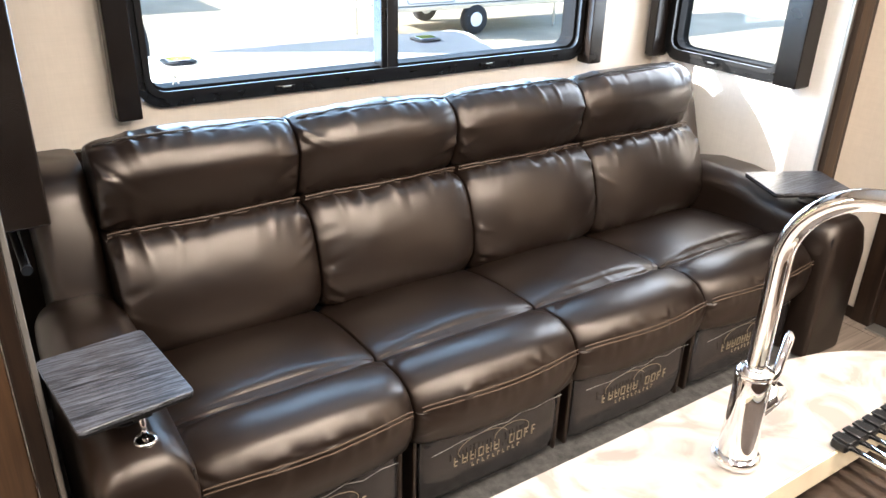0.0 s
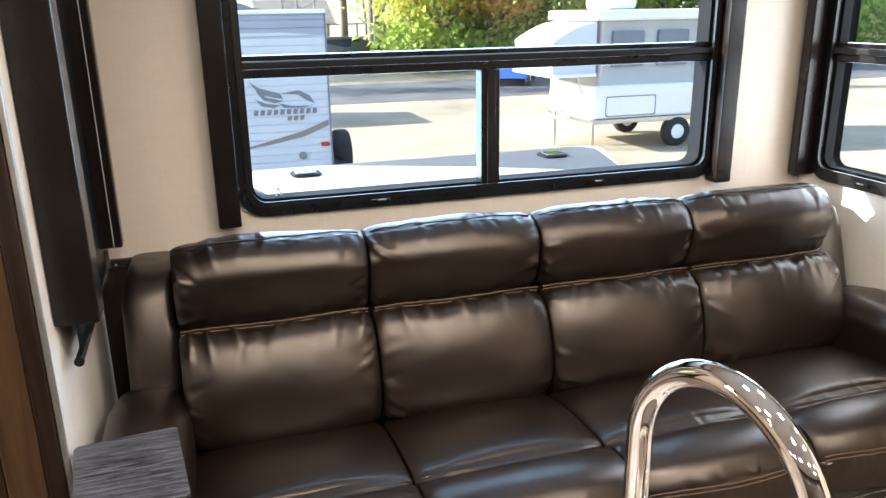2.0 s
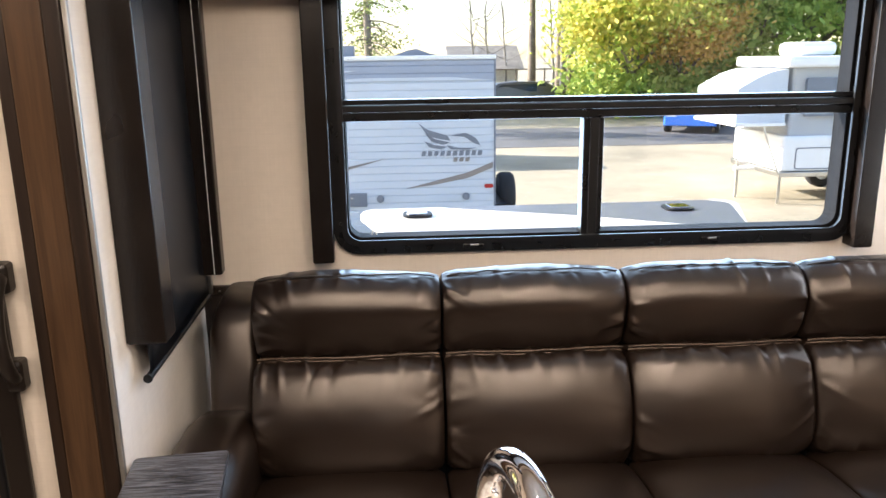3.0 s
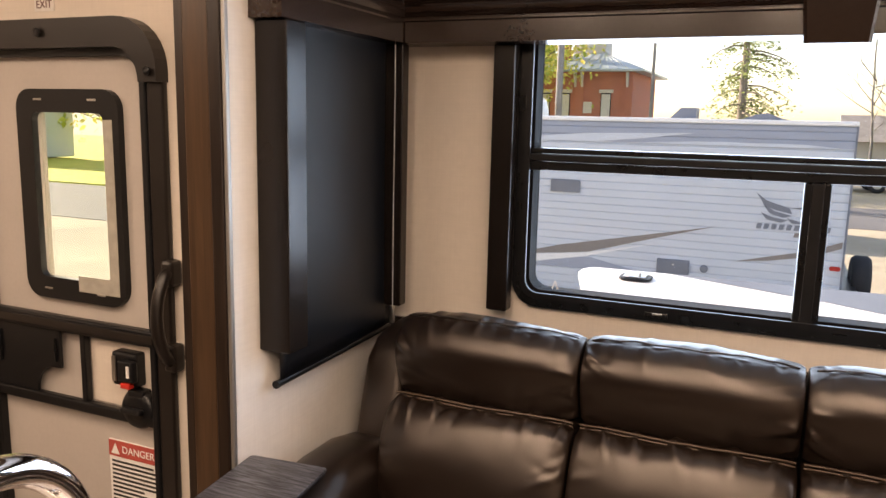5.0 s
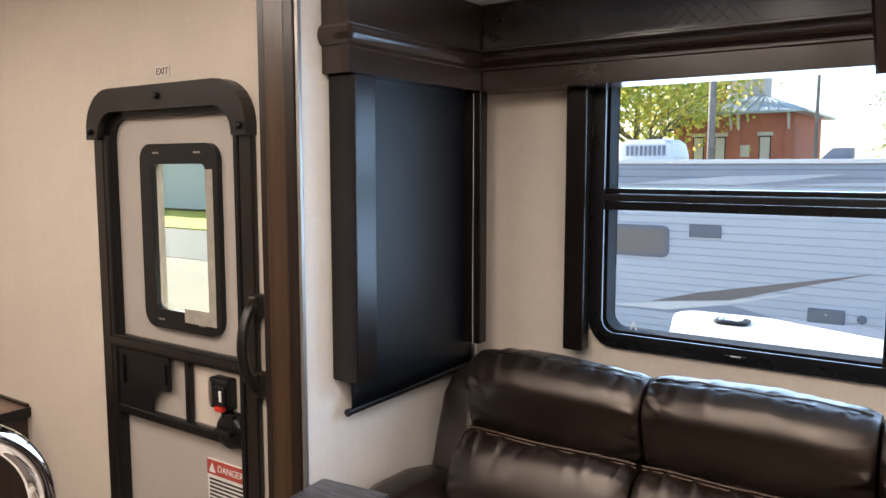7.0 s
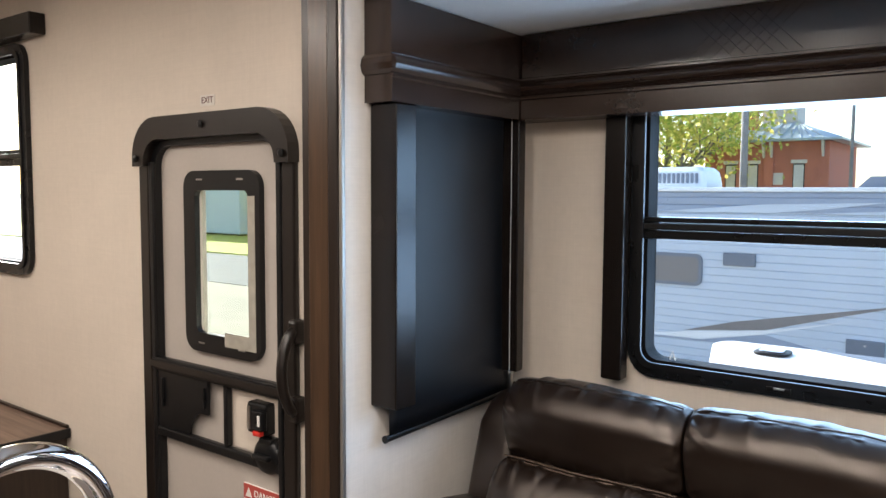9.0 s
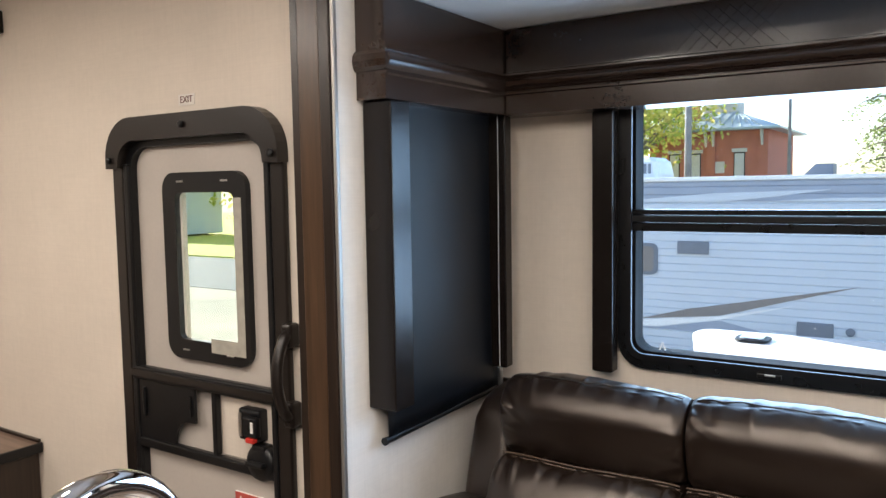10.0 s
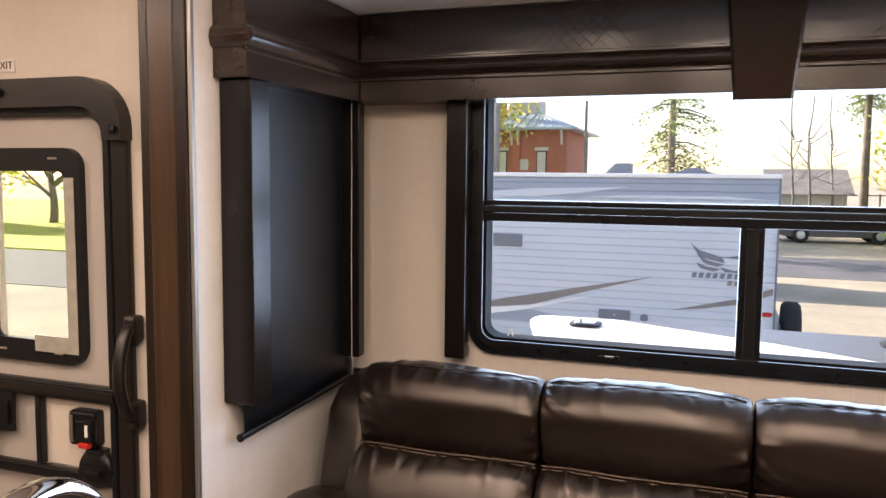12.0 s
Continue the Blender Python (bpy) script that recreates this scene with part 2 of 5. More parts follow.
def box(x0, x1, y0, y1, z0, z1, bevel=0.0, bm=None, segs=2):
    bm = bm or bmesh.new()
    old = set(bm.verts)
    vs = [bm.verts.new((x, y, z)) for x in (x0, x1) for y in (y0, y1) for z in (z0, z1)]
    for f in ((0, 1, 3, 2), (4, 6, 7, 5), (0, 4, 5, 1), (2, 3, 7, 6), (0, 2, 6, 4), (1, 5, 7, 3)):
        bm.faces.new([vs[i] for i in f])
    if bevel:
        edges = {e for v in vs for e in v.link_edges}
        bmesh.ops.bevel(bm, geom=list(edges), offset=bevel, segments=segs, profile=0.5, affect="EDGES")
    fresh = [f for f in bm.faces if not any(v in old for v in f.verts)]
    bmesh.ops.recalc_face_normals(bm, faces=fresh)
    return bm


def loft(rings, bm=None, caps=True, closed=True):
    """Skin through rings of the same number of points."""
    bm = bm or bmesh.new()
    vs = [[bm.verts.new(p) for p in r] for r in rings]
    n = len(rings[0])
    for a, b in zip(vs, vs[1:]):
        for i in range(n if closed else n - 1):
            j = (i + 1) % n
            bm.faces.new((a[i], a[j], b[j], b[i]))
    if caps and closed:
        bm.faces.new(list(reversed(vs[0])))
        bm.faces.new(vs[-1])
    bmesh.ops.recalc_face_normals(bm, faces=list(bm.faces))
    return bm


def tube(path, r, sides=10, bm=None, caps=True):
    """A round bar along a path; r is one radius or one for each point."""
    path = [Vector(p) for p in path]
    rs = r if isinstance(r, (list, tuple)) else [r] * len(path)
    rings, up = [], None
    for i, p in enumerate(path):
        d = (path[min(i + 1, len(path) - 1)] - path[max(i - 1, 0)]).normalized()
        if up is None:
            up = Vector((0, 0, 1)) if abs(d.z) < 0.9 else Vector((1, 0, 0))
        side = d.cross(up).normalized()
        up = side.cross(d).normalized()
        rings.append([p + rs[i] * (math.cos(a) * side + math.sin(a) * up) for a in [2 * math.pi * k / sides for k in range(sides)]])
    return loft(rings, bm, caps)


def lathe(profile, at=(0, 0, 0), sides=32, axis="z", bm=None):
    """A turned body: (radius, height) pairs about an axis."""
    rings = []
    for r, h in profile:
        ring = []
        for k in range(sides):
            a = 2 * math.pi * k / sides
            c, s = r * math.cos(a), r * math.sin(a)
            ring.append({"z": (c, s, h), "x": (h, c, s), "y": (c, h, s)}[axis])
        rings.append([Vector(at) + Vector(p) for p in ring])
    return loft(rings, bm)


def rounded(w0, w1, h0, h1, r, segs=6):
    """The outline of a rectangle with round corners, counter-clockwise; r: one radius or four, from the lower left."""
    rs = r if isinstance(r, (list, tuple)) else [r] * 4
    pts = []
    for (cx, cy, a0), q in zip(((w0, h0, 180), (w1, h0, 270), (w1, h1, 0), (w0, h1, 90)), rs):
        ox = cx + q if cx == w0 else cx - q
        oy = cy + q if cy == h0 else cy - q
        pts += [(ox + q * math.cos(radians(a0 + 90 * k / segs)), oy + q * math.sin(radians(a0 + 90 * k / segs))) for k in range(segs + 1)]
    return pts


def slab(outline, d0, d1, plane="xz", bm=None, edge=0.0):
    """A plate: an outline in a plane, from depth d0 to d1, with softened rims."""
    put = {"xz": lambda a, b, d: (a, d, b), "xy": lambda a, b, d: (a, b, d), "yz": lambda a, b, d: (d, a, b)}[plane]
    if not edge:
        return loft([[put(a, b, d) for a, b in outline] for d in (d0, d1)], bm)
    ca = sum(p[0] for p in outline) / len(outline)
    cb = sum(p[1] for p in outline) / len(outline)
    wa = max(abs(p[0] - ca) for p in outline)
    wb = max(abs(p[1] - cb) for p in outline)
    small = [(ca + (a - ca) * (1 - edge / wa), cb + (b - cb) * (1 - edge / wb)) for a, b in outline]
    s = 1 if d1 > d0 else -1
    return loft([[put(a, b, d) for a, b in o] for o, d in ((small, d0), (outline, d0 + s * edge), (outline, d1 - s * edge), (small, d1))], bm)


def ring_frame(outer, inner, d0, d1, plane="xz", bm=None):
    """A frame between two outlines of the same number of points."""
    put = {"xz": lambda a, b, d: (a, d, b), "xy": lambda a, b, d: (a, b, d), "yz": lambda a, b, d: (d, a, b)}[plane]
    bm = bm or bmesh.new()
    rows = [[bm.verts.new(put(a, b, d)) for a, b in o] for o, d in ((outer, d0), (outer, d1), (inner, d1), (inner, d0))]
    n = len(outer)
    for k in range(4):
        for i in range(n):
            j = (i + 1) % n
            bm.faces.new((rows[k][i], rows[k][j], rows[(k + 1) % 4][j], rows[(k + 1) % 4][i]))
    bmesh.ops.recalc_face_normals(bm, faces=list(bm.faces))
    return bm


def wall_xz(name, x0, x1, z0, z1, y0, y1, holes, material, label=""):
    """A wall along x with rectangular openings (x0, x1, z0, z1) right through it."""
    bm = bmesh.new()
    xs = sorted({x0, x1, *[h[0] for h in holes], *[h[1] for h in holes]})
    zs = sorted({z0, z1, *[h[2] for h in holes], *[h[3] for h in holes]})
    grid = {}
    for i in range(len(xs) - 1):
        for k in range(len(zs) - 1):
            cx, cz = (xs[i] + xs[i + 1]) / 2, (zs[k] + zs[k + 1]) / 2
            grid[i, k] = not any(h[0] < cx < h[1] and h[2] < cz < h[3] for h in holes)
    v = {}

    def p(i, k, y):
        if (i, k, y) not in v:
            v[i, k, y] = bm.verts.new((xs[i], y, zs[k]))
        return v[i, k, y]

    for (i, k), solid in grid.items():
        if not solid:
            continue
        for y in (y0, y1):
            bm.faces.new((p(i, k, y), p(i + 1, k, y), p(i + 1, k + 1, y), p(i, k + 1, y)))
        for di, dk, a, b in ((-1, 0, (i, k), (i, k + 1)), (1, 0, (i + 1, k), (i + 1, k + 1)), (0, -1, (i, k), (i + 1, k)), (0, 1, (i, k + 1), (i + 1, k + 1))):
            if not grid.get((i + di, k + dk), False):
                bm.faces.new((p(*a, y0), p(*b, y0), p(*b, y1), p(*a, y1)))
    bmesh.ops.recalc_face_normals(bm, faces=list(bm.faces))
    return setting(name, bm, material, label)


def wall_yz(name, y0, y1, z0, z1, x0, x1, holes, material, label=""):
    """The same along y; openings (y0, y1, z0, z1)."""
    ob = wall_xz(name, y0, y1, z0, z1, x0, x1, holes, material, label)
    ob.data.transform(Matrix(((0, 1, 0, 0), (1, 0, 0, 0), (0, 0, 1, 0), (0, 0, 0, 1))))
    ob.data.flip_normals()
    return ob


def writing(text, size, material, parent, m, name="lettering"):
    """Letters in the built-in font, as a mesh, centred, in the x-y plane of m."""
    cu = bpy.data.curves.new(name, "FONT")
    cu.body, cu.size, cu.align_x, cu.align_y, cu.extrude = text, size, "CENTER", "CENTER", 0.0006
    tmp = new("tmp_text", cu)
    bpy.context.view_layer.update()
    me = bpy.data.meshes.new_from_object(tmp.evaluated_get(bpy.context.evaluated_depsgraph_get()))
    bpy.data.objects.remove(tmp)
    bpy.data.curves.remove(cu)
    me.materials.clear()
    me.materials.append(material)
    me.transform(Matrix.Translation(-base_of(parent)) @ m)
    ob = new(name, me)
    ob.parent = parent
    return ob


# ---- the setting: slide-out with the sofa, main room ----
XL, XR, YB, YM = 0.112, 2.83, 2.44, 1.617
ZS, ZC = 2.09, 2.42
wall_xz("wall_north", 0.06, 2.88, -0.10, 2.16, YB, YB + 0.09, [(0.585, 2.365, 0.985, 1.925)], CREAM, "cream wallboard wall with a wide window over the sofa")
wall_yz("wall_slide_west", 1.562, YB, -0.10, 2.16, 0.06, XL, [(1.78, 2.27, 0.97, 1.925)], WHITE_WALL, "pale wallboard end wall with a shaded window")
wall_yz("wall_slide_east", 1.562, YB, -0.10, 2.16, XR, 2.88, [(1.77, 2.335, 0.965, 1.925)], WHITE_WALL, "pale wallboard end wall with a window")
setting("ceiling_slide", box(XL, XR, 1.60, YB, ZS, ZS + 0.05), CEILING, "white panel ceiling of the slide-out")
setting("ceiling_seam", box(1.02, 1.035, 1.66, 2.29, ZS - 0.004, ZS - 0.0005), WHITE_WALL, "thin cover strip on a ceiling joint")
wall_xz("wall_main", -3.6, 0.058, 0, ZC, YM, YM + 0.05, [(-0.872, -0.165, 0, 1.757), (-2.62, -1.81, 1.22, 2.16)], CREAM, "cream wallboard wall with the entry door")
setting("wall_header", box(0.12, 2.822, YM - 0.004, YM + 0.046, 2.165, ZC), CREAM, "cream wall over the slide-out opening")
setting("trim_header", box(0.122, 2.82, YM - 0.06, YM - 0.005, 2.10, 2.20, 0.004), POST_WOOD, "walnut trim over the slide-out opening")
setting("wall_main_end", box(2.885, 3.099, YM, YM + 0.05, 0, ZC), CREAM, "cream wall at the end of the room")
wall_yz("wall_east", -1.9, YM, 0, ZC, 3.10, 3.15, [(0.50, 1.33, 0, 2.02)], CREAM, "cream partition wall with a dark door")
# closes the room out of view; made dark to deepen the leather's reflections
setting("wall_south", box(-3.6, 3.15, -1.95, -1.9, 0, ZC), CABINET, "unseen dark wood wall, kept dark for the sofa's reflections")
setting("wall_west", box(-3.65, -3.6, -1.95, YM + 0.05, 0, ZC), CREAM, "cream wall")
setting("ceiling", box(-3.65, 3.15, -1.95, YM + 0.05, ZC, ZC + 0.06), CEILING, "white panel ceiling")
setting("roof", box(-3.7, 3.2, -2.0, YM + 0.08, ZC + 0.07, ZC + 0.14, 0.02), CEILING, "white roof")
setting("floor", box(-3.6, 3.10, -1.9, 1.62, -0.10, -0.003), CABINET, "grey-brown plank floor")
setting("carpet", box(XL, XR, 1.30, YB, -0.05, 0.012, 0.004), CARPET, "charcoal carpet of the slide-out floor")
setting("baseboard_east", box(3.088, 3.10, 1.36, 1.60, 0, 0.05, 0.003), POST_DARK, "dark baseboard")
setting("wainscot", box(XL, XR, YB - 0.012, YB - 0.001, 0.012, 0.835), POST_DARK, "dark panel behind the sofa")
rail = setting("trim_rail", box(XL, XR, YB - 0.022, YB - 0.001, 0.836, 0.868, 0.004), DARK_WOOD, "dark wooden rail behind the sofa")
for k in range(7):
    part("screw", lathe([(0.004, -0.002), (0.004, 0.0), (0.002, 0.001)], (0.17 + 0.4 * k, YB - 0.022, 0.852), 8, "y"), STEEL, rail)


def slide_post(name, x0, sign):
    """A trim post at the edge of the slide-out's opening: walnut board, dark board, silver strip."""
    root = tagged(new(name), "walnut trim post with a silver edge strip", "post", kind="structure")
    root.location = (x0, YM, 0)

    def xs(a, b):
        return sorted((x0 + sign * a, x0 + sign * b))
    part("board", box(*xs(0.0, 0.028), YM - 0.064, YM - 0.001, 0, ZC, 0.003), POST_DARK, root)
    part("board", box(*xs(0.0295, 0.108), YM - 0.069, YM - 0.001, 0, ZC, 0.004), POST_WOOD, root, "brown walnut board")
    part("board", box(*xs(0.110, 0.147), YM - 0.074, YM - 0.001, 0, ZC, 0.004), POST_DARK, root, "dark walnut board")
    part("edge_strip", box(*xs(0.1485, 0.161), YM - 0.070, YM - 0.056, 0, 2.09, 0.003), SILVER, root, "silver metal edge strip")


slide_post("trim_post_west", -0.041, 1)
slide_post("trim_post_east", 2.983, -1)


def window_unit(name, a0, a1, z0, z1, bar, mull, place, label, latches):
    """A black framed window in the x-z plane facing -y at y = 0, put in place by a matrix: frame, bars, panes, latches, screws."""
    root = tagged(new(name), label, "window", kind="structure")
    root.matrix_world = place
    m0 = Matrix.Identity(4)

    def add(pname, bm, material, label="", smooth=False):
        me = bpy.data.meshes.new(pname)
        bm.to_mesh(me)
        bm.free()
        me.materials.append(material)
        ob = new(pname, me)
        ob.parent = root
        return tagged(ob, label=label)
    fr = add("window_frame", ring_frame(rounded(a0 - 0.04, a1 + 0.045, z0 - 0.042, z1 + 0.04, 0.085), rounded(a0, a1, z0, z1, 0.05), -0.022, -0.001), BLACK_FRAME, "black frame with round corners")
    add("inner_frame", ring_frame(rounded(a0 - 0.012, a1 + 0.012, z0 - 0.012, z1 + 0.012, 0.055), rounded(a0 + 0.007, a1 - 0.007, z0 + 0.007, z1 - 0.007, 0.045), -0.03, -0.02), BLACK_PLASTIC)
    add("reveal", ring_frame(rounded(a0 - 0.004, a1 + 0.004, z0 - 0.004, z1 + 0.004, 0.054), rounded(a0 + 0.012, a1 - 0.012, z0 + 0.012, z1 - 0.012, 0.045), 0.0, 0.075), RUBBER)
    add("glazing_bar", box(a0, a1, -0.012, 0.055, bar - 0.034, bar - 0.006, 0.004), BLACK_FRAME)
    add("glazing_bar", box(a0, a1, -0.024, 0.045, bar - 0.004, bar + 0.018, 0.004), BLACK_PLASTIC)
    add("glazing_bar", box(a0, a1, -0.008, 0.055, bar + 0.020, bar + 0.036, 0.003), BLACK_FRAME)
    if mull:
        add("mullion", box(mull[0], mull[1], -0.010, 0.050, z0 + 0.004, bar - 0.035, 0.004), BLACK_FRAME)
        add("mullion", box(mull[0] + 0.02, mull[1] - 0.018, -0.018, -0.011, z0 + 0.004, bar - 0.035, 0.002), BLACK_PLASTIC)
    panes = [(a0, a1, bar + 0.03, z1)] + ([(a0, mull[0] + 0.01, z0, bar - 0.03), (mull[1] - 0.01, a1, z0, bar - 0.03)] if mull else [(a0, a1, z0, bar - 0.03)])
    for b0, b1, c0, c1 in panes:
        p = add("pane", box(b0 - 0.005, b1 + 0.005, 0.030, 0.034, c0 - 0.005, c1 + 0.005), PANE, "clear glass pane")
        p.visible_shadow = False
    for a in latches:
        l = box(a - 0.034, a + 0.034, -0.034, -0.023, z0 - 0.028, z0 - 0.012, 0.003)
        lat = add("latch", l, BLACK_PLASTIC, "small black latch with a metal lever")
        add("lever", box(a - 0.012, a + 0.018, -0.042, -0.035, z0 - 0.018, z0 - 0.012, 0.002), SILVER)
    n = int((a1 - a0) / 0.16)
    for k in range(n + 1):
        s = lathe([(0.0035, -0.024), (0.0035, -0.0215)], (a0 + 0.03 + (a1 - a0 - 0.06) * k / n, 0, z0 - 0.034), 8, "y")
        add("screw", s, BLACK_PLASTIC)
    for k in range(5):
        for a in (a0 - 0.032, a1 + 0.036):
            add("screw", lathe([(0.0035, -0.024), (0.0035, -0.0215)], (a, 0, z0 + 0.1 + 0.15 * k), 8, "y"), BLACK_PLASTIC)
    return root


window_unit("window_1", 0.607, 2.345, 1.008, 1.905, 1.448, (1.417, 1.487), Matrix.Translation((0, YB, 0)), "wide black-framed window with a sliding lower half", (1.04, 1.872))
window_unit("window_2", -2.325, -1.785, 0.985, 1.905, 1.436, None, Matrix.Translation((XR, 0, 0)) @ pose(0, 0, 0, 0, 0, -90), "black-framed window in the sunlit end wall", (-2.09,))
window_unit("window_3", 1.785, 2.325 - 0.06, 0.985, 1.905, 1.436, None, Matrix.Translation((XL, 0, 0)) @ pose(0, 0, 0, 0, 0, 90), "black-framed window behind a lowered black shade", ())
window_unit("window_4", -2.61, -1.82, 1.235, 2.14, 1.70, None, Matrix.Translation((0, YM, 0)), "black-framed window beside the entry door", ())

pane_mark = thing("pane_sticker", "tiny white triangular mark on the window glass", "sticker", at=(0.70, YB + 0.029, 1.025))
for dx in (-0.010, 0.008):
    part("stroke", slab([(0.70 + dx, 1.022), (0.704 + dx, 1.022), (0.7035, 1.050), (0.6985, 1.050)], YB + 0.0285, YB + 0.0295), WHITE_PAPER, pane_mark)

# ---- valances, shades, side boards of the windows ----
def valance_profile(s=1.0):
    """Depth from the wall and height: lower fascia, half-round moulding, upper fascia."""
    pts = [(0.0, 1.805), (0.135, 1.805), (0.135, 1.868), (0.141, 1.872), (0.141, 1.878), (0.137, 1.880)]
    pts += [(0.137 + 0.022 * math.sin(math.pi * k / 20), 1.882 + 0.050 * k / 20) for k in range(21)]
    pts += [(0.139, 1.934), (0.139, 1.941), (0.132, 1.944), (0.132, ZS - 0.004), (0.0, ZS - 0.004)]
    return [(d * s, z) for d, z in pts]


def diamonds(root, a0, a1, z0, z1, put, material):
    """Faint quilted lines pressed into a fascia."""
    step = 0.038
    h = z1 - z0
    k = a0
    while k < a1 - h:
        for s in (1, -1):
            p0, p1 = (k, z0 if s > 0 else z1), (k + h, z1 if s > 0 else z0)
            part("quilt_line", tube([put(*p0), put(*p1)], 0.0004, 4), material, root)
        k += step


val = thing("window_valance", "long espresso window valance with half-round moulding", "valance", at=(1.5, YB, 1.8))
prof = valance_profile()
part("fascia", loft([[(x, YB - 0.001 - d, z) for d, z in prof] for x in (XL + 0.105, XR - 0.105)]), VALANCE, val)
for a in (0.78, 1.72):
    diamonds(val, a, a + 0.32, 1.95, 2.075, lambda a, z: (a, YB - 0.1332, z), VALANCE)
key = loft([[(1.349 - e, y0, 2.075), (1.557 + e, y0, 2.075), (1.532 + e, y1, 1.782), (1.376 - e, y1, 1.782)] for y0, y1, e in ((2.31, 2.31, 0.0), (2.250, 2.292, 0.0), (2.242, 2.284, -0.008))])
part("keystone", key, VALANCE, val, "tapered centre block")


def side_valance(name, xw, sign, y0):
    root = thing(name, "espresso valance over an end-wall window", "valance", at=(xw, 2.0, 1.8))
    small = valance_profile(0.74)
    part("fascia", loft([[(xw + sign * (d + 0.001), y, z) for d, z in small] for y in (y0, YB - 0.003)]), VALANCE, root)
    part("return_moulding", loft([[(xw + sign * 0.001, y0 - 0.001 - e, z), (xw + sign * (0.1 + 0.012 * (e > 0.006)), y0 - 0.001 - e, z)][:: 1] + [(xw + sign * (0.1 + 0.012 * (e > 0.006)), y0 - 0.0005, z), (xw + sign * 0.001, y0 - 0.0005, z)]
                                  for z, e in ((1.880, 0.004), (1.890, 0.012), (1.907, 0.016), (1.924, 0.012), (1.934, 0.004))]), VALANCE, root)
    return root


side_valance("window_valance", XL, 1, 1.645)
side_valance("window_valance", XR, -1, 1.645)


def side_board(x0, x1, y0, y1, z0=0.952, group="boards beside the windows"):
    root = thing("window_side_board", "dark espresso board hanging beside a window", "window trim", group, ((x0 + x1) / 2, (y0 + y1) / 2, z0))
    part("board", box(x0, x1, y0, y1, z0, 1.804, 0.004), DARK_TRIM, root)
    part("inner_lining", box(x0 + 0.006, x1 - 0.006, y0 + 0.006, y1 - 0.006, z0 - 0.002, z0 + 0.001), BLACK_PLASTIC, root)
    return root


side_board(0.497, 0.568, 2.366, YB - 0.023)
side_board(2.367, 2.435, 2.366, YB - 0.001)
side_board(XL + 0.001, XL + 0.098, 1.668, 1.756, 0.946)
side_board(XL + 0.001, XL + 0.098, 2.305, 2.350, 0.940)
side_board(XR - 0.092, XR - 0.001, 1.655, 1.752, 0.955)
side_board(XR - 0.092, XR - 0.001, 2.358, 2.405, 0.955)


def roller_shade():
    root = thing("roller_shade", "lowered black fabric roller shade on the end wall", "shade", at=(XL + 0.03, 2.03, 0.85))
    n, rows = 24, []
    for k in range(n + 1):
        z = 0.852 + (1.95 - 0.852) * k / n
        rows.append([(XL + 0.040 + 0.003 * math.sin(3 * z) - 0.002 * math.sin(9 * y), y, z) for y in [1.705 + (2.343 - 1.705) * j / 16 for j in range(17)]])
    front = loft(rows, caps=False, closed=False)
    bmesh.ops.solidify(front, geom=list(front.faces), thickness=0.0015)
    part("fabric", front, SHADE, root, smooth=True)
    part("bottom_bar", tube([(XL + 0.036, 1.695, 0.846), (XL + 0.036, 2.346, 0.856)], 0.010, 14), BLACK_PLASTIC, root, "round black hem bar")
    part("end_cap", tube([(XL + 0.036, 1.689, 0.846), (XL + 0.036, 1.696, 0.846)], 0.0115, 14), SHADE, root)
    cord = [(XL + 0.075, 2.296 + 0.001 * math.sin(k * 0.5), 1.80 - 0.058 * k) for k in range(16)]
    part("cord", tube(cord, 0.0014, 6), STONE_GREY, root, "thin pale pull cord")
    part("cord_bracket", box(XL + 0.002, XL + 0.05, 2.348, 2.366, 0.862, 0.925, 0.003), STEEL, root)


roller_shade()

small_val = thing("window_valance", "dark box valance over the window by the door", "valance", at=(-2.1, YM, 2.18))
part("fascia", box(-2.75, -1.62, 1.55, YM - 0.001, 2.19, 2.275, 0.004), DARK_TRIM, small_val)


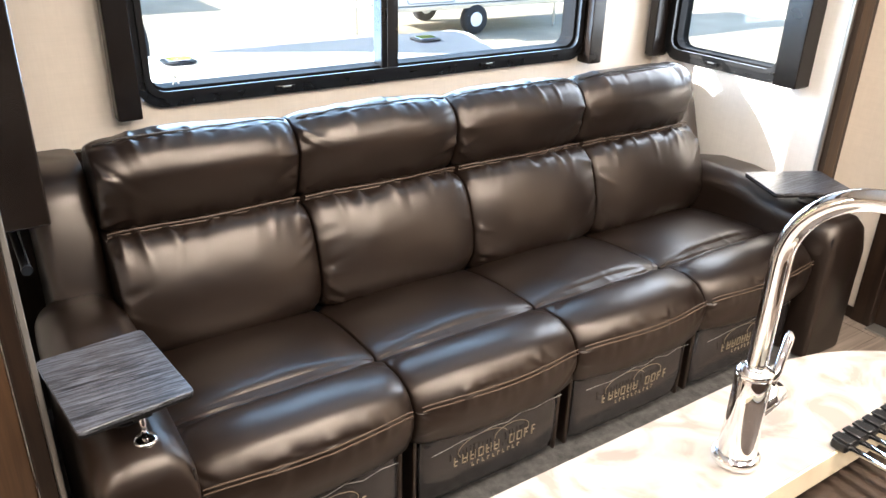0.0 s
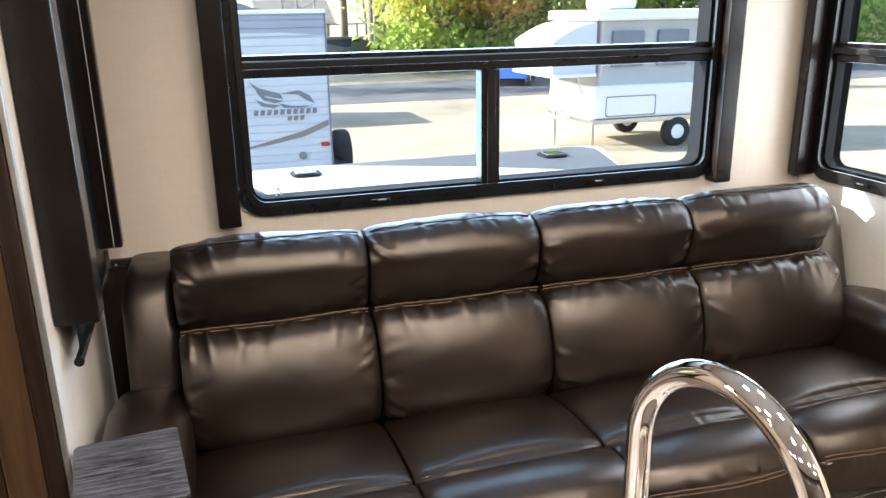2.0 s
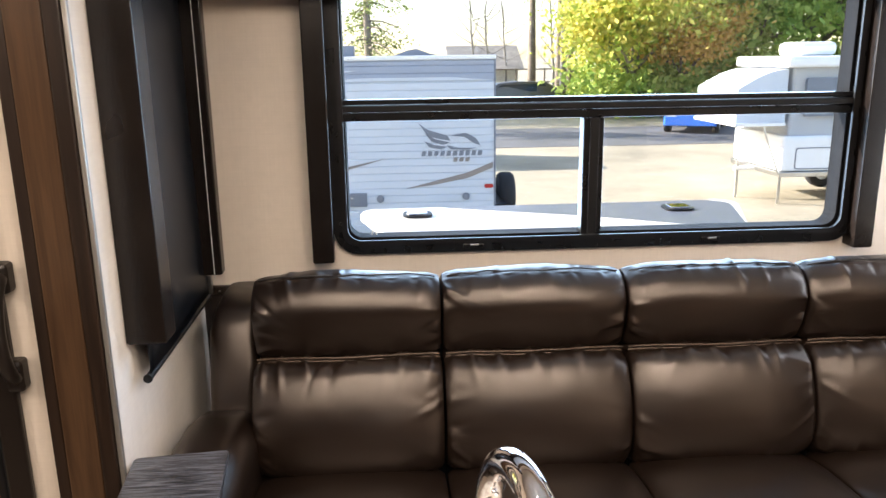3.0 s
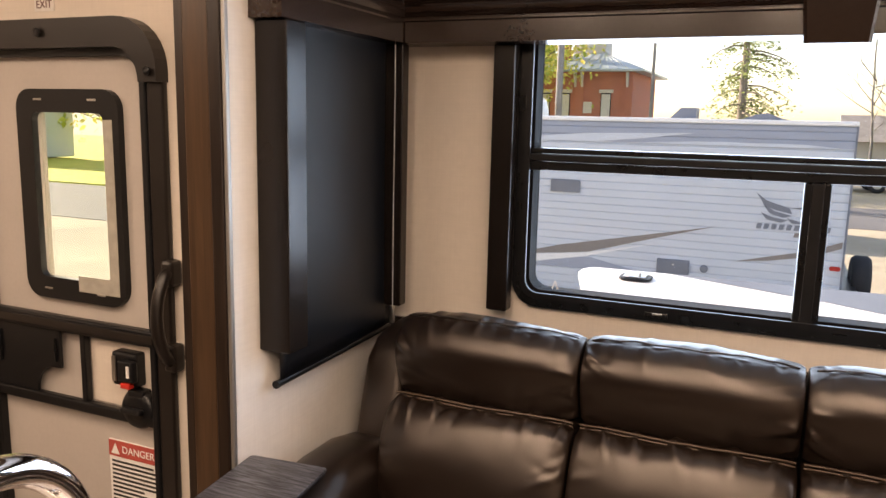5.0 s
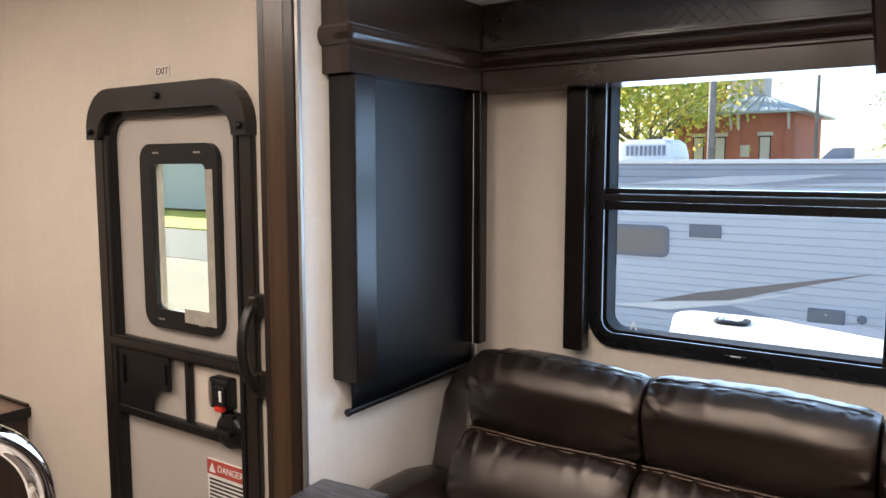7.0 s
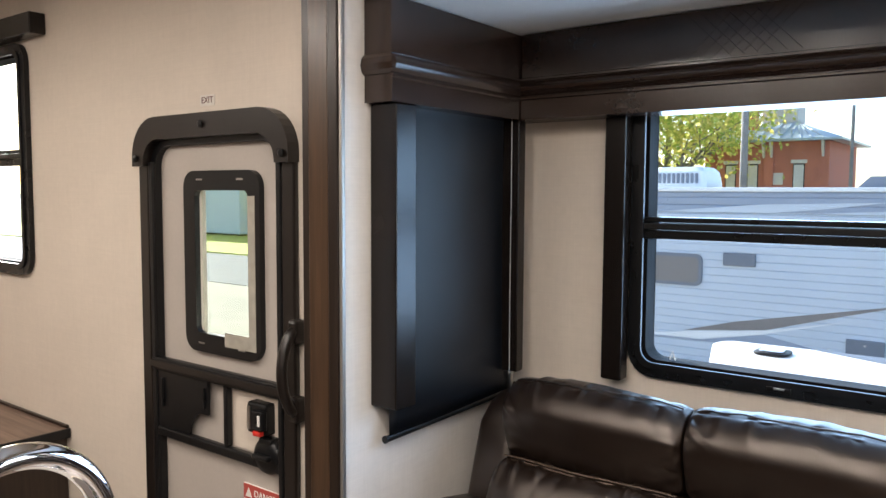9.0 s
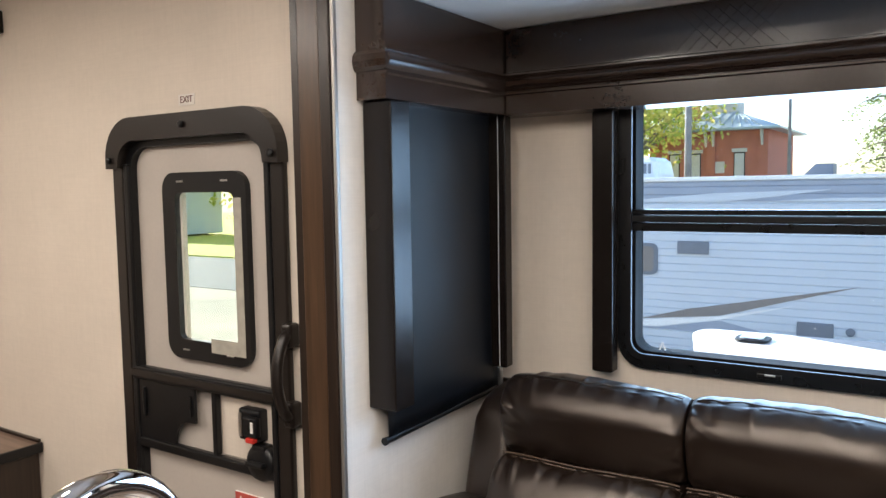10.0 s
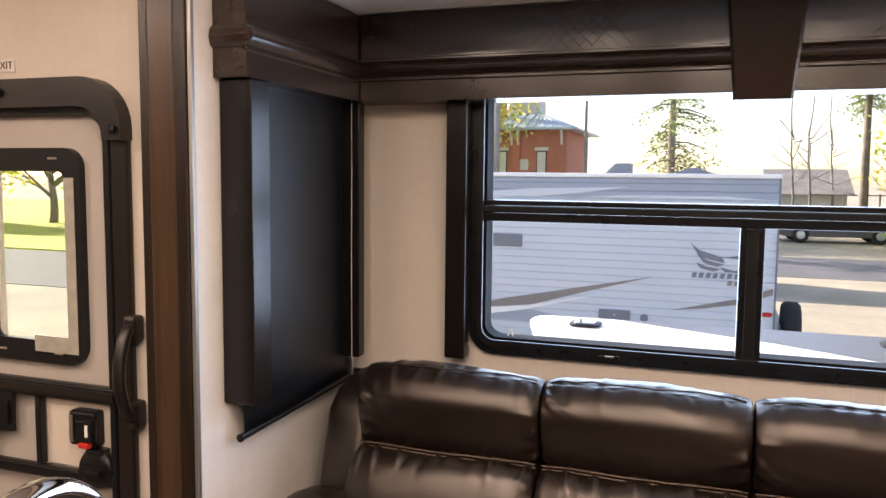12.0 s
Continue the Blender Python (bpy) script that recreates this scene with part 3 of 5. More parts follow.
# ---- entry door ----
def entry_door():
    root = tagged(new("door_1"), "closed grey-beige entry door in a dark rounded frame", "door", kind="structure")
    root.location = (-0.52, YM, 0)
    y = YM
    x0, x1 = -0.935, -0.124
    for a, b in ((x0, x0 + 0.058), (x1 - 0.056, x1)):
        part("frame_side", box(a, b, y - 0.022, y - 0.001, 0, 1.655, 0.006), DOOR_FRAME, root)
    outer = rounded(x0 - 0.002, x1 + 0.002, 1.40, 1.812, [0.01, 0.01, 0.135, 0.135], 8)
    inner = rounded(x0 + 0.062, x1 - 0.060, 1.39, 1.735, [0.01, 0.01, 0.085, 0.085], 8)
    zc = 1.645
    arch = [(x1 + 0.002, zc)] + [p for p in outer if p[1] > zc] + [(x0 - 0.002, zc), (x0 + 0.062, zc)] + [p for p in inner if p[1] > zc][::-1] + [(x1 - 0.060, zc)]
    part("frame_head", slab(arch, y - 0.045, y - 0.001), DOOR_FRAME, root, "dark brown arched head piece")
    for sx, sz in ((-0.53, 1.775), (x0 + 0.024, 1.672), (x1 - 0.022, 1.672)):
        part("screw", lathe([(0.012, 0.0), (0.012, -0.004), (0.005, -0.008)], (sx, y - 0.050, sz), 12, "y"), BLACK_PLASTIC, root)
    so = rounded(-0.874, -0.182, -0.05, 1.738, [0.01, 0.01, 0.09, 0.09], 8)
    si = rounded(-0.846, -0.206, -0.06, 1.715, [0.01, 0.01, 0.075, 0.075], 8)
    part("seal", ring_frame([(a, max(b, 0)) for a, b in so], [(a, max(b, 0)) for a, b in si], y - 0.012, y + 0.03), BLACK_PLASTIC, root, "black rubber seal")
    # skin with the window opening
    hole = (-0.632, -0.345, 1.075, 1.575)
    skin = wall_xz("skin", -0.86, -0.19, 0.03, 1.735, y + 0.012, y + 0.040, [hole], DOOR_SKIN)
    skin.parent = root
    skin.data.transform(Matrix.Translation(-Vector(root.location)))
    del skin["kind"]
    wf = ring_frame(rounded(-0.690, -0.296, 1.020, 1.627, 0.055), rounded(-0.628, -0.352, 1.084, 1.562, 0.022), y - 0.008, y + 0.012)
    win = part("window_surround", wf, BLACK_PLASTIC, root, "black rounded window surround")
    pane = part("pane", box(-0.64, -0.335, y + 0.020, y + 0.024, 1.07, 1.58), DOOR_PANE, win, "tinted door glass")
    pane.visible_shadow = False
    part("glass_sticker", slab([(-0.318, 1.545), (-0.352, 1.545), (-0.352, 1.098), (-0.475, 1.098), (-0.475, 1.052), (-0.318, 1.052)], y - 0.0095, y - 0.0082), FILM, win, "peeling clear film on the edge of the window")
    part("bright_panel", box(-0.457, -0.206, y + 0.006, y + 0.0112, 0.723, 0.924), CREAM, root, "pale inner skin behind the latch")
    for sx, sz in ((-0.60, 1.598), (-0.39, 1.598), (-0.60, 1.050), (-0.39, 1.050)):
        part("clip", box(sx - 0.016, sx + 0.016, y - 0.010, y - 0.0075, sz - 0.003, sz + 0.003, 0.001), STEEL, win)
    # screen-door middle part
    part("upper_rail", box(-0.872, -0.184, y - 0.026, y + 0.004, 0.925, 0.972, 0.006), BLACK_PLASTIC, root)
    part("rail_face", box(-0.872, -0.184, y - 0.032, y - 0.0265, 0.938, 0.962, 0.002), DOOR_FRAME, root)
    part("lower_rail", box(-0.872, -0.184, y - 0.022, y + 0.004, 0.688, 0.722, 0.006), BLACK_PLASTIC, root)
    part("divider", box(-0.478, -0.458, y - 0.018, y + 0.004, 0.722, 0.925, 0.003), BLACK_PLASTIC, root)
    for a, b in ((-0.874, -0.848), (-0.204, -0.182)):
        part("screen_stile", box(a, b, y - 0.024, y + 0.002, 0.0, 1.66, 0.005), BLACK_PLASTIC, root)
    outline = [(-0.846, 0.724), (-0.665, 0.724)]
    outline += [(-0.665 + 0.075 * (1 - math.cos(radians(9 * k))), 0.724 + 0.085 * math.sin(radians(9 * k))) for k in range(11)]
    outline += [(-0.560, 0.809), (-0.560, 0.925), (-0.846, 0.925)]
    sl = part("sliding_panel", slab(outline, y - 0.008, y - 0.018), BLACK_PLASTIC, root, "grey-black sliding cover with a cut-out")
    part("finger_grip", tube([(-0.815, y - 0.020, 0.80), (-0.812, y - 0.024, 0.85), (-0.815, y - 0.020, 0.90)], 0.006, 8), BLACK_FRAME, sl)
    part("finger_grip", tube([(-0.575, y - 0.020, 0.83), (-0.573, y - 0.022, 0.86), (-0.575, y - 0.020, 0.90)], 0.004, 8), BLACK_FRAME, sl)
    lock = part("latch", box(-0.342, -0.250, y - 0.030, y + 0.012, 0.800, 0.900, 0.008), BLACK_PLASTIC, root, "black latch housing")
    part("latch_plate", box(-0.338, -0.322, y - 0.034, y - 0.0305, 0.812, 0.888, 0.002), STEEL, lock)
    part("latch_paddle", box(-0.300, -0.240, y - 0.052, y - 0.031, 0.822, 0.884, 0.006), BLACK_FRAME, lock)
    part("release", box(-0.292, -0.258, y - 0.050, y - 0.031, 0.802, 0.818, 0.003), RED_PLASTIC, lock, "red release tab")
    part("label_plate", box(-0.262, -0.252, y - 0.056, y - 0.0525, 0.838, 0.872, 0.001), WHITE_PAPER, lock)
    knob = part("knob", lathe([(0.030, 0.012), (0.058, 0.006), (0.060, -0.010), (0.052, -0.022), (0.03, -0.026)], (-0.262, y - 0.004, 0.735), 24, "y"), BLACK_PLASTIC, root, "black round deadbolt knob", smooth=True)
    part("knob_grip", box(-0.300, -0.224, y - 0.050, y - 0.030, 0.728, 0.744, 0.005), BLACK_FRAME, knob)
    part("bolt_housing", box(-0.290, -0.232, y - 0.028, y + 0.012, 0.770, 0.792, 0.005), BLACK_PLASTIC, root)
    sign = part("warning_sign", box(-0.408, -0.206, y + 0.007, y + 0.0115, 0.385, 0.610), WHITE_PAPER, root, "white warning sticker with a red heading")
    part("sign_heading", box(-0.407, -0.207, y + 0.005, y + 0.0068, 0.560, 0.609), RED_PRINT, sign)
    writing("DANGER", 0.031, WHITE_PAPER, sign, Matrix.Translation((-0.292, y + 0.004, 0.584)) @ pose(0, 0, 0, 90, 0, 0))
    part("warning_triangle", slab([(-0.397, 0.568), (-0.365, 0.568), (-0.381, 0.600)], y + 0.0048, y + 0.0036), WHITE_PAPER, sign)
    random.seed(5)
    for k in range(11):
        w = random.uniform(0.12, 0.185)
        part("text_line", box(-0.398, -0.398 + w, y + 0.0055, y + 0.0068, 0.541 - 0.0135 * k, 0.547 - 0.0135 * k), INK, sign)
    # grab handle
    hx = -0.112
    hp = [(hx, y - 0.03 - 0.055 * math.sin(math.pi * k / 16) ** 0.55, 0.900 + 0.255 * k / 16) for k in range(17)]
    grab = part("grab_handle", tube(hp, 0.0165, 14), DOOR_FRAME, root, "dark brown grab handle", smooth=True)
    for z0, z1 in ((0.872, 0.950), (1.110, 1.182)):
        part("handle_foot", box(hx - 0.022, hx + 0.018, y - 0.046, y - 0.001, z0, z1, 0.010), DOOR_FRAME, grab)
    return root


entry_door()
exit_sign = thing("exit_sign", "small white exit sticker over the entry door", "sign", at=(-0.555, YM - 0.001, 1.838))
part("sticker", box(-0.594, -0.518, YM - 0.0025, YM - 0.0005, 1.838, 1.873), PALE_STICKER, exit_sign)
writing("EXIT", 0.030, EXIT_PRINT, exit_sign, Matrix.Translation((-0.556, YM - 0.0032, 1.8555)) @ pose(0, 0, 0, 90, 0, 0))

inner_door = tagged(new("door_2"), "closed dark walnut interior door in a dark frame", "door", kind="structure")
inner_door.location = (3.1, 0.9, 0)
part("leaf", box(3.115, 3.14, 0.52, 1.31, 0.01, 2.0, 0.004), POST_DARK, inner_door)
part("jamb", box(3.08, 3.15, 1.31, 1.39, 0, 2.06, 0.004), POST_DARK, inner_door)
part("jamb", box(3.08, 3.15, 0.44, 0.52, 0, 2.06, 0.004), POST_DARK, inner_door)
part("head", box(3.08, 3.15, 0.52, 1.31, 2.0, 2.06, 0.004), POST_DARK, inner_door)
part("threshold", box(3.05, 3.15, 0.52, 1.31, 0.001, 0.009, 0.002), SILVER, inner_door, "silver metal threshold")

for px, py in PUCKS:
    puck = thing("ceiling_lamp", "round recessed ceiling lamp, switched on", "ceiling lamp", "ceiling lamps", (px, py, ZC))
    part("rim", lathe([(0.045, 0.0), (0.062, 0.0), (0.060, -0.010), (0.047, -0.012)], (px, py, ZC - 0.0005), 28), WHITE_PAPER, puck)
    part("lens", lathe([(0.045, -0.003), (0.043, -0.008), (0.02, -0.010)], (px, py, ZC - 0.0005), 24), LAMP_LENS, puck)


# ---- sofa ----
SEAMS = [0.350, 0.905, 1.457, 2.012, 2.595]


def spline(pts, n):
    """n points along a smooth closed line through pts."""
    out, m = [], len(pts)
    for k in range(n):
        t = k * m / n
        i, f = int(t), t - int(t)
        p = [Vector(pts[(i + d) % m]) for d in (-1, 0, 1, 2)]
        out.append(0.5 * ((2 * p[1]) + (p[2] - p[0]) * f + (2 * p[0] - 5 * p[1] + 4 * p[2] - p[3]) * f * f + (3 * p[1] - p[0] - 3 * p[2] + p[3]) * f ** 3))
    return out


def cushion(x0, x1, prof, seed, n=130, m=110, puff=0.06, seams=(), droop=0.0, sides=0, curve=0.0, fill=0.006, crown=(0.0, 0.0)):
    """A stuffed leather cushion: a profile in y and z swept along x, fuller in the middle (crown: by how much, forwards and upwards).
    seams: (y, z, folds, length, height, groove) of cross seams with puckers; sides: folds that run in from each side."""
    rng = random.Random(seed)
    ring = spline(prof, n)
    c = sum(ring, Vector((0, 0))) / n
    hw, xm = (x1 - x0) / 2, (x0 + x1) / 2
    zs = [p.y for p in ring]
    puckers = []
    for sy, sz, count, length, height, groove in seams:
        row = [((-1 + 2 * (k + rng.uniform(0.1, 0.9)) / count) * hw * 0.96, rng.uniform(0.008, 0.017), length * rng.uniform(0.5, 1.6), height * rng.choice((0.4, 0.7, 1.0, 1.5, -0.8)), rng.uniform(-0.35, 0.35)) for k in range(count)]
        puckers.append((sy, sz, groove, row))
    folds = [(sg, rng.uniform(min(zs) + 0.03, max(zs) - 0.02), rng.uniform(0.007, 0.013), rng.uniform(0.025, 0.075), rng.choice((0.003, 0.005, 0.007, -0.004)), rng.uniform(-0.9, 0.5)) for sg in (-1, 1) for k in range(sides)]
    us = [math.sin(math.pi / 2 * (-1 + 2 * k / m)) * 0.6 + (-1 + 2 * k / m) * 0.4 for k in range(m + 1)]
    rings = []
    steps = [(-1.0, 0.55), (-1.0, 0.80)] + [(u, None) for u in us] + [(1.0, 0.80), (1.0, 0.55)]
    for u, inset in steps:
        a = abs(u)
        s = 1.006 - puff * a ** 26 - 0.022 * a ** 6 - 0.008 * a ** 2
        if inset:
            s *= inset
        lx = hw * u
        x = xm + lx
        near = [f for f in folds if f[0] * u > 0 and (1 - a) * hw < f[3] * 2.5]
        row = []
        for p in ring:
            d = p - c
            swell = 0.62 - a ** 2.6
            flat = c + d * s
            q = flat + Vector((-crown[0] * swell if d.x < 0 else 0.0, crown[1] * swell if d.y > 0 else 0.0)) * min(1.0, d.length / 0.05)
            v = Vector((x * 7 + seed * 3.1, q.x * 7, q.y * 7))
            lift = fill * noise.noise(v * 0.8) + 0.0010 * noise.noise(v * 2.4)
            for sg, fz, w, length, height, slope in near:
                e = (1 - a) * hw
                g = (q.y - fz - slope * e) / w
                if -3 < g < 3:
                    lift += height * math.exp(-g * g) * min(1.0, e / 0.012) * math.exp(-(e / length) ** 2)
            for sy, sz, groove, pk in puckers:
                oy, oz = flat.x - sy - curve * u ** 4, flat.y - sz
                dist = math.hypot(oy, oz)
                if dist > 0.16:
                    continue
                lift -= groove * math.exp(-(dist / 0.016) ** 2)
                for fx, w, length, height, slope in pk:
                    g = (lx - fx - slope * dist) / w
                    if -3 < g < 3:
                        lift += height * math.exp(-g * g) * math.exp(-(dist / length) ** 2) * min(1.0, dist / 0.010)
            w = d.normalized() * lift * (1 if not inset else 0.3)
            row.append((x, q.x + w.x, q.y + w.y + droop * a * a))
        rings.append(row)
    return loft(rings)


HEAD = [(2.022, 0.766), (2.004, 0.798), (1.986, 0.850), (1.977, 0.912), (1.998, 0.960), (2.030, 0.988), (2.050, 0.997), (2.082, 1.000), (2.120, 0.990), (2.160, 0.960), (2.186, 0.900), (2.190, 0.820), (2.160, 0.765), (2.090, 0.752), (2.050, 0.756)]
LUMBAR = [(1.920, 0.420), (1.880, 0.448), (1.858, 0.505), (1.862, 0.580), (1.886, 0.662), (1.928, 0.734), (1.972, 0.758), (2.030, 0.757), (2.150, 0.756), (2.230, 0.690), (2.200, 0.560), (2.120, 0.440), (2.020, 0.400), (1.960, 0.400)]
SEAT = [(1.960, 0.410), (1.885, 0.444), (1.760, 0.461), (1.640, 0.466), (1.580, 0.466), (1.552, 0.459), (1.540, 0.455), (1.526, 0.463), (1.495, 0.480), (1.450, 0.486), (1.402, 0.481), (1.362, 0.464), (1.335, 0.430), (1.322, 0.388), (1.328, 0.335), (1.352, 0.285), (1.420, 0.262), (1.560, 0.255), (1.740, 0.258), (1.880, 0.300)]


def edge_line(x0, x1, y, z, r, n=26, bow=0.0, dip=0.0, wob=0.0015, seed=0):
    """A stitched seam or piping from side to side."""
    pts = []
    for k in range(n + 1):
        u = -1 + 2 * k / n
        pts.append(((x0 + x1) / 2 + (x1 - x0) / 2 * u, y + bow * u * u + wob * noise.noise(Vector((u * 6, seed, 0))), z - dip * u ** 4 + wob * noise.noise(Vector((u * 5, seed, 4)))))
    return tube(pts, r, 6)


def sofa():
    root = thing("sofa", "dark brown leather four-seat reclining sofa, seat fronts wrapped in plastic", "sofa", at=(1.47, 1.8, 0.012))
    part("base", box(SEAMS[0] + 0.01, SEAMS[-1] - 0.01, 1.44, 2.28, 0.012, 0.262, 0.01), BLACK_PLASTIC, root, "black base under the seats")
    for i in range(4):
        a, b = SEAMS[i] + 0.004, SEAMS[i + 1] - 0.004
        part("headrest", cushion(a, b, HEAD, i + 1, seams=((2.006, 0.772, 9, 0.022, 0.003, 0.002), (2.046, 0.997, 10, 0.050, 0.0052, 0.003)), droop=-0.010, sides=9, crown=(0.026, 0.004)), LEATHER, root, smooth=True)
        part("back_cushion", cushion(a, b, LUMBAR, i + 11, seams=((1.985, 0.757, 15, 0.048, 0.0088, 0.003), (1.885, 0.445, 8, 0.04, 0.004, 0.001)), droop=-0.002, sides=9, crown=(0.032, 0.010)), LEATHER, root, smooth=True)
        part("seat_cushion", cushion(a, b, SEAT, i + 21, n=170, seams=((1.545, 0.468, 7, 0.035, 0.0022, 0.010), (1.330, 0.420, 18, 0.026, 0.0032, 0.002)), droop=-0.006, sides=4, puff=0.05, curve=-0.085, fill=0.004, crown=(0.034, 0.024)), LEATHER, root, smooth=True)
        for dz in (0.0, 0.012):
            part("stitching", edge_line(a + 0.006, b - 0.006, 1.967 - 0.45 * dz, 0.763 + dz, 0.0026, dip=0.012, bow=0.036, seed=i), STITCH, root, "tan double stitching")
        part("piping", edge_line(a + 0.015, b - 0.015, 2.031, 1.002, 0.0026, dip=0.018, bow=0.028, wob=0.004, seed=i + 5), PIPING, root, "dark piping along the top")
        for dz in (0.0, 0.011):
            part("stitching", edge_line(a + 0.01, b - 0.01, 1.296 + 0.3 * dz, 0.420 + dz, 0.0022, dip=0.016, bow=0.040, seed=i + 9), STITCH, root)
        # footrest panel in its plastic wrap
        prow = []
        for k in range(25):
            u = -1 + 2 * k / 24
            x = (a + b) / 2 + (b - a - 0.07) / 2 * u
            prow.append([(x, 1.378 + 0.010 * u ** 6 + 0.004 * noise.noise(Vector((x * 14, z * 20, i))) - 0.016 * math.sin(math.pi * (z - 0.05) / 0.23), z) for z in [0.05 + 0.225 * j / 12 for j in range(13)]] + [(x, 1.43, 0.275), (x, 1.43, 0.05)])
        panel = part("footrest_panel", loft(prow), FOIL, root, "leather footrest panel wrapped in clear plastic", smooth=True)
        # gold lettering, a trade mark: plain strokes of its size, with a curled flourish over it
        rng = random.Random(7)
        mid = (a + b) / 2
        for k in range(11):
            x, w = mid - 0.148 + 0.0272 * k, 0.016
            if k == 6:
                continue
            part("printed_mark", box(x, x + 0.0026, 1.3515, 1.3545, 0.165, 0.195), GOLD, panel)
            for z in rng.sample((0.165, 0.179, 0.1932), 2):
                part("printed_mark", box(x + 0.003, x + w * rng.uniform(0.6, 1.0), 1.3515, 1.3545, z, z + 0.0018), GOLD, panel)
            if rng.random() < 0.6:
                part("printed_mark", box(x + w, x + w + 0.0014, 1.3515, 1.3545, 0.165, 0.195), GOLD, panel)
        for k in range(10):
            x = mid - 0.088 + 0.0178 * k
            part("printed_mark", box(x, x + 0.0016, 1.3505, 1.3535, 0.143, 0.155), GOLD, panel)
            part("printed_mark", box(x + 0.002, x + 0.007, 1.3505, 1.3535, 0.143 + 0.0105 * (k % 2), 0.1442 + 0.0105 * (k % 2)), GOLD, panel)
        for cx, rx, rz, t0, t1 in ((-0.045, 0.085, 0.040, 20, 205), (0.055, 0.060, 0.032, -30, 190)):
            curl = [(mid + cx + rx * math.cos(radians(t0 + (t1 - t0) * k / 18)), 1.3565 + 0.004 * k / 18, 0.200 + rz * math.sin(radians(t0 + (t1 - t0) * k / 18))) for k in range(19)]
            part("printed_flourish", tube(curl, 0.0011, 5), GOLD, panel)
        part("plastic_crease", tube([(a + 0.05 + 0.05 * k, 1.352 - 0.002 * (k % 2), 0.235 + 0.014 * noise.noise(Vector((k * 0.9, i * 3.3, 1))) + 0.003 * k) for k in range(10)], 0.0010, 5), SILVER, panel, "shiny crease of the plastic wrap")
        for sx in (a + 0.012, b - 0.026):
            part("side_flap", box(sx, sx + 0.014, 1.385, 1.45, 0.03, 0.27, 0.005), LEATHER, root)
    # arms: padded at the back, flat with a cup holder in front
    for x0, x1, sgn in ((0.163, 0.347, 1), (2.600, 2.808, -1)):
        rows = []
        for y, zt, bulge in ((1.288, 0.500, 0.0), (1.300, 0.545, 0.004), (1.325, 0.566, 0.006), (1.40, 0.574, 0.006), (1.56, 0.578, 0.006), (1.62, 0.588, 0.010), (1.68, 0.612, 0.016), (1.78, 0.624, 0.020), (1.92, 0.620, 0.020), (2.02, 0.600, 0.014), (2.06, 0.560, 0.004)):
            out = rounded(x0 - bulge, x1 + bulge, 0.016, zt, [0.012, 0.012, 0.078, 0.078], 8)
            rows.append([(x, y + 0.004 * noise.noise(Vector((x * 9, z * 9, y))), z) for x, z in out])
        arm = part("arm", loft(rows), LEATHER, root, "padded leather arm with a cup holder", smooth=True)
        cx = (x0 + x1) / 2 + 0.0
        part("cup_holder", lathe([(0.048, 0.002), (0.050, 0.008), (0.044, 0.010), (0.040, 0.004), (0.038, -0.002)], (cx, 1.47, 0.574), 28), BLACK_PLASTIC, arm, "black cup holder ring")
        part("arm_piping", tube([(x1 - 0.004 if sgn > 0 else x0 + 0.004, 1.30 + 0.012 * (k == 0), 0.10 + 0.046 * k) for k in range(10)], 0.003, 6), PIPING, arm)
        w0, w1 = (0.205, 0.352) if sgn > 0 else (2.592, 2.735)
        wing = []
        for z, y0 in ((0.05, 1.98), (0.30, 1.98), (0.55, 1.99), (0.70, 2.035), (0.82, 2.075), (0.878, 2.11), (0.902, 2.16), (0.908, 2.22)):
            shrink = 0.0 if z < 0.85 else (z - 0.85) * 0.5
            wing.append([(x, y, z) for x, y in rounded(w0 + shrink, w1, y0, 2.36 - shrink, 0.035, 5)])
        part("wing", loft(wing), LEATHER, root, "leather side wing of the back", smooth=True)
    return root


sofa()


def tray(label):
    """A swivel tray on a post, standing at the origin on its flange; the top reaches back from the post."""
    root = thing("tray_table", label, "tray", "trays on the sofa arms")
    top = rounded(-0.125, 0.101, -0.032, 0.268, 0.012, 4)
    part("tray_top", slab(top, 0.0885, 0.098, "xy", edge=0.0015), TRAY_WOOD, root, "grey oak-grain laminate top")
    part("edge_band", slab(rounded(-0.124, 0.100, -0.031, 0.267, 0.012, 4), 0.082, 0.088, "xy"), BLACK_PLASTIC, root)
    part("flange", lathe([(0.024, 0.0), (0.024, 0.004), (0.020, 0.008), (0.008, 0.009)], (0, 0, 0), 24), CHROME, root, "chrome flange", smooth=True)
    part("post", tube([(0, 0, 0.006), (0, 0, 0.075)], 0.0065, 14), CHROME, root, "chrome post", smooth=True)
    part("swivel_plate", lathe([(0.055, 0.066), (0.062, 0.072), (0.060, 0.080), (0.03, 0.082)], (-0.01, 0.06, 0), 28), BLACK_PLASTIC, root)
    part("bracket", box(-0.02, 0.02, -0.012, 0.09, 0.060, 0.074, 0.004), BLACK_PLASTIC, root)
    return root


tray_l = tray("grey wood-grain swivel tray on the sofa arm")
tray_l.matrix_basis = pose(0.272, 1.362, 0.572, 0, 0, 6)
tray_r = copy_thing(tray_l, pose(2.716, 1.437, 0.574, 0, 0, 64))


# ---- kitchen island ----
island = thing("kitchen_island", "dark wood kitchen island under the worktop", "island", at=(0.2, 0.32, 0))
part("body", box(-0.85, 1.22, 0.12, 0.50, 0.09, 0.868, 0.004), CABINET, island)
part("plinth", box(-0.83, 1.18, 0.16, 0.47, 0.0, 0.09), POST_DARK, island)
for k in range(4):
    part("panel", box(-0.82 + 0.51 * k, -0.35 + 0.51 * k, 0.501, 0.512, 0.13, 0.83, 0.004), CABINET, island)

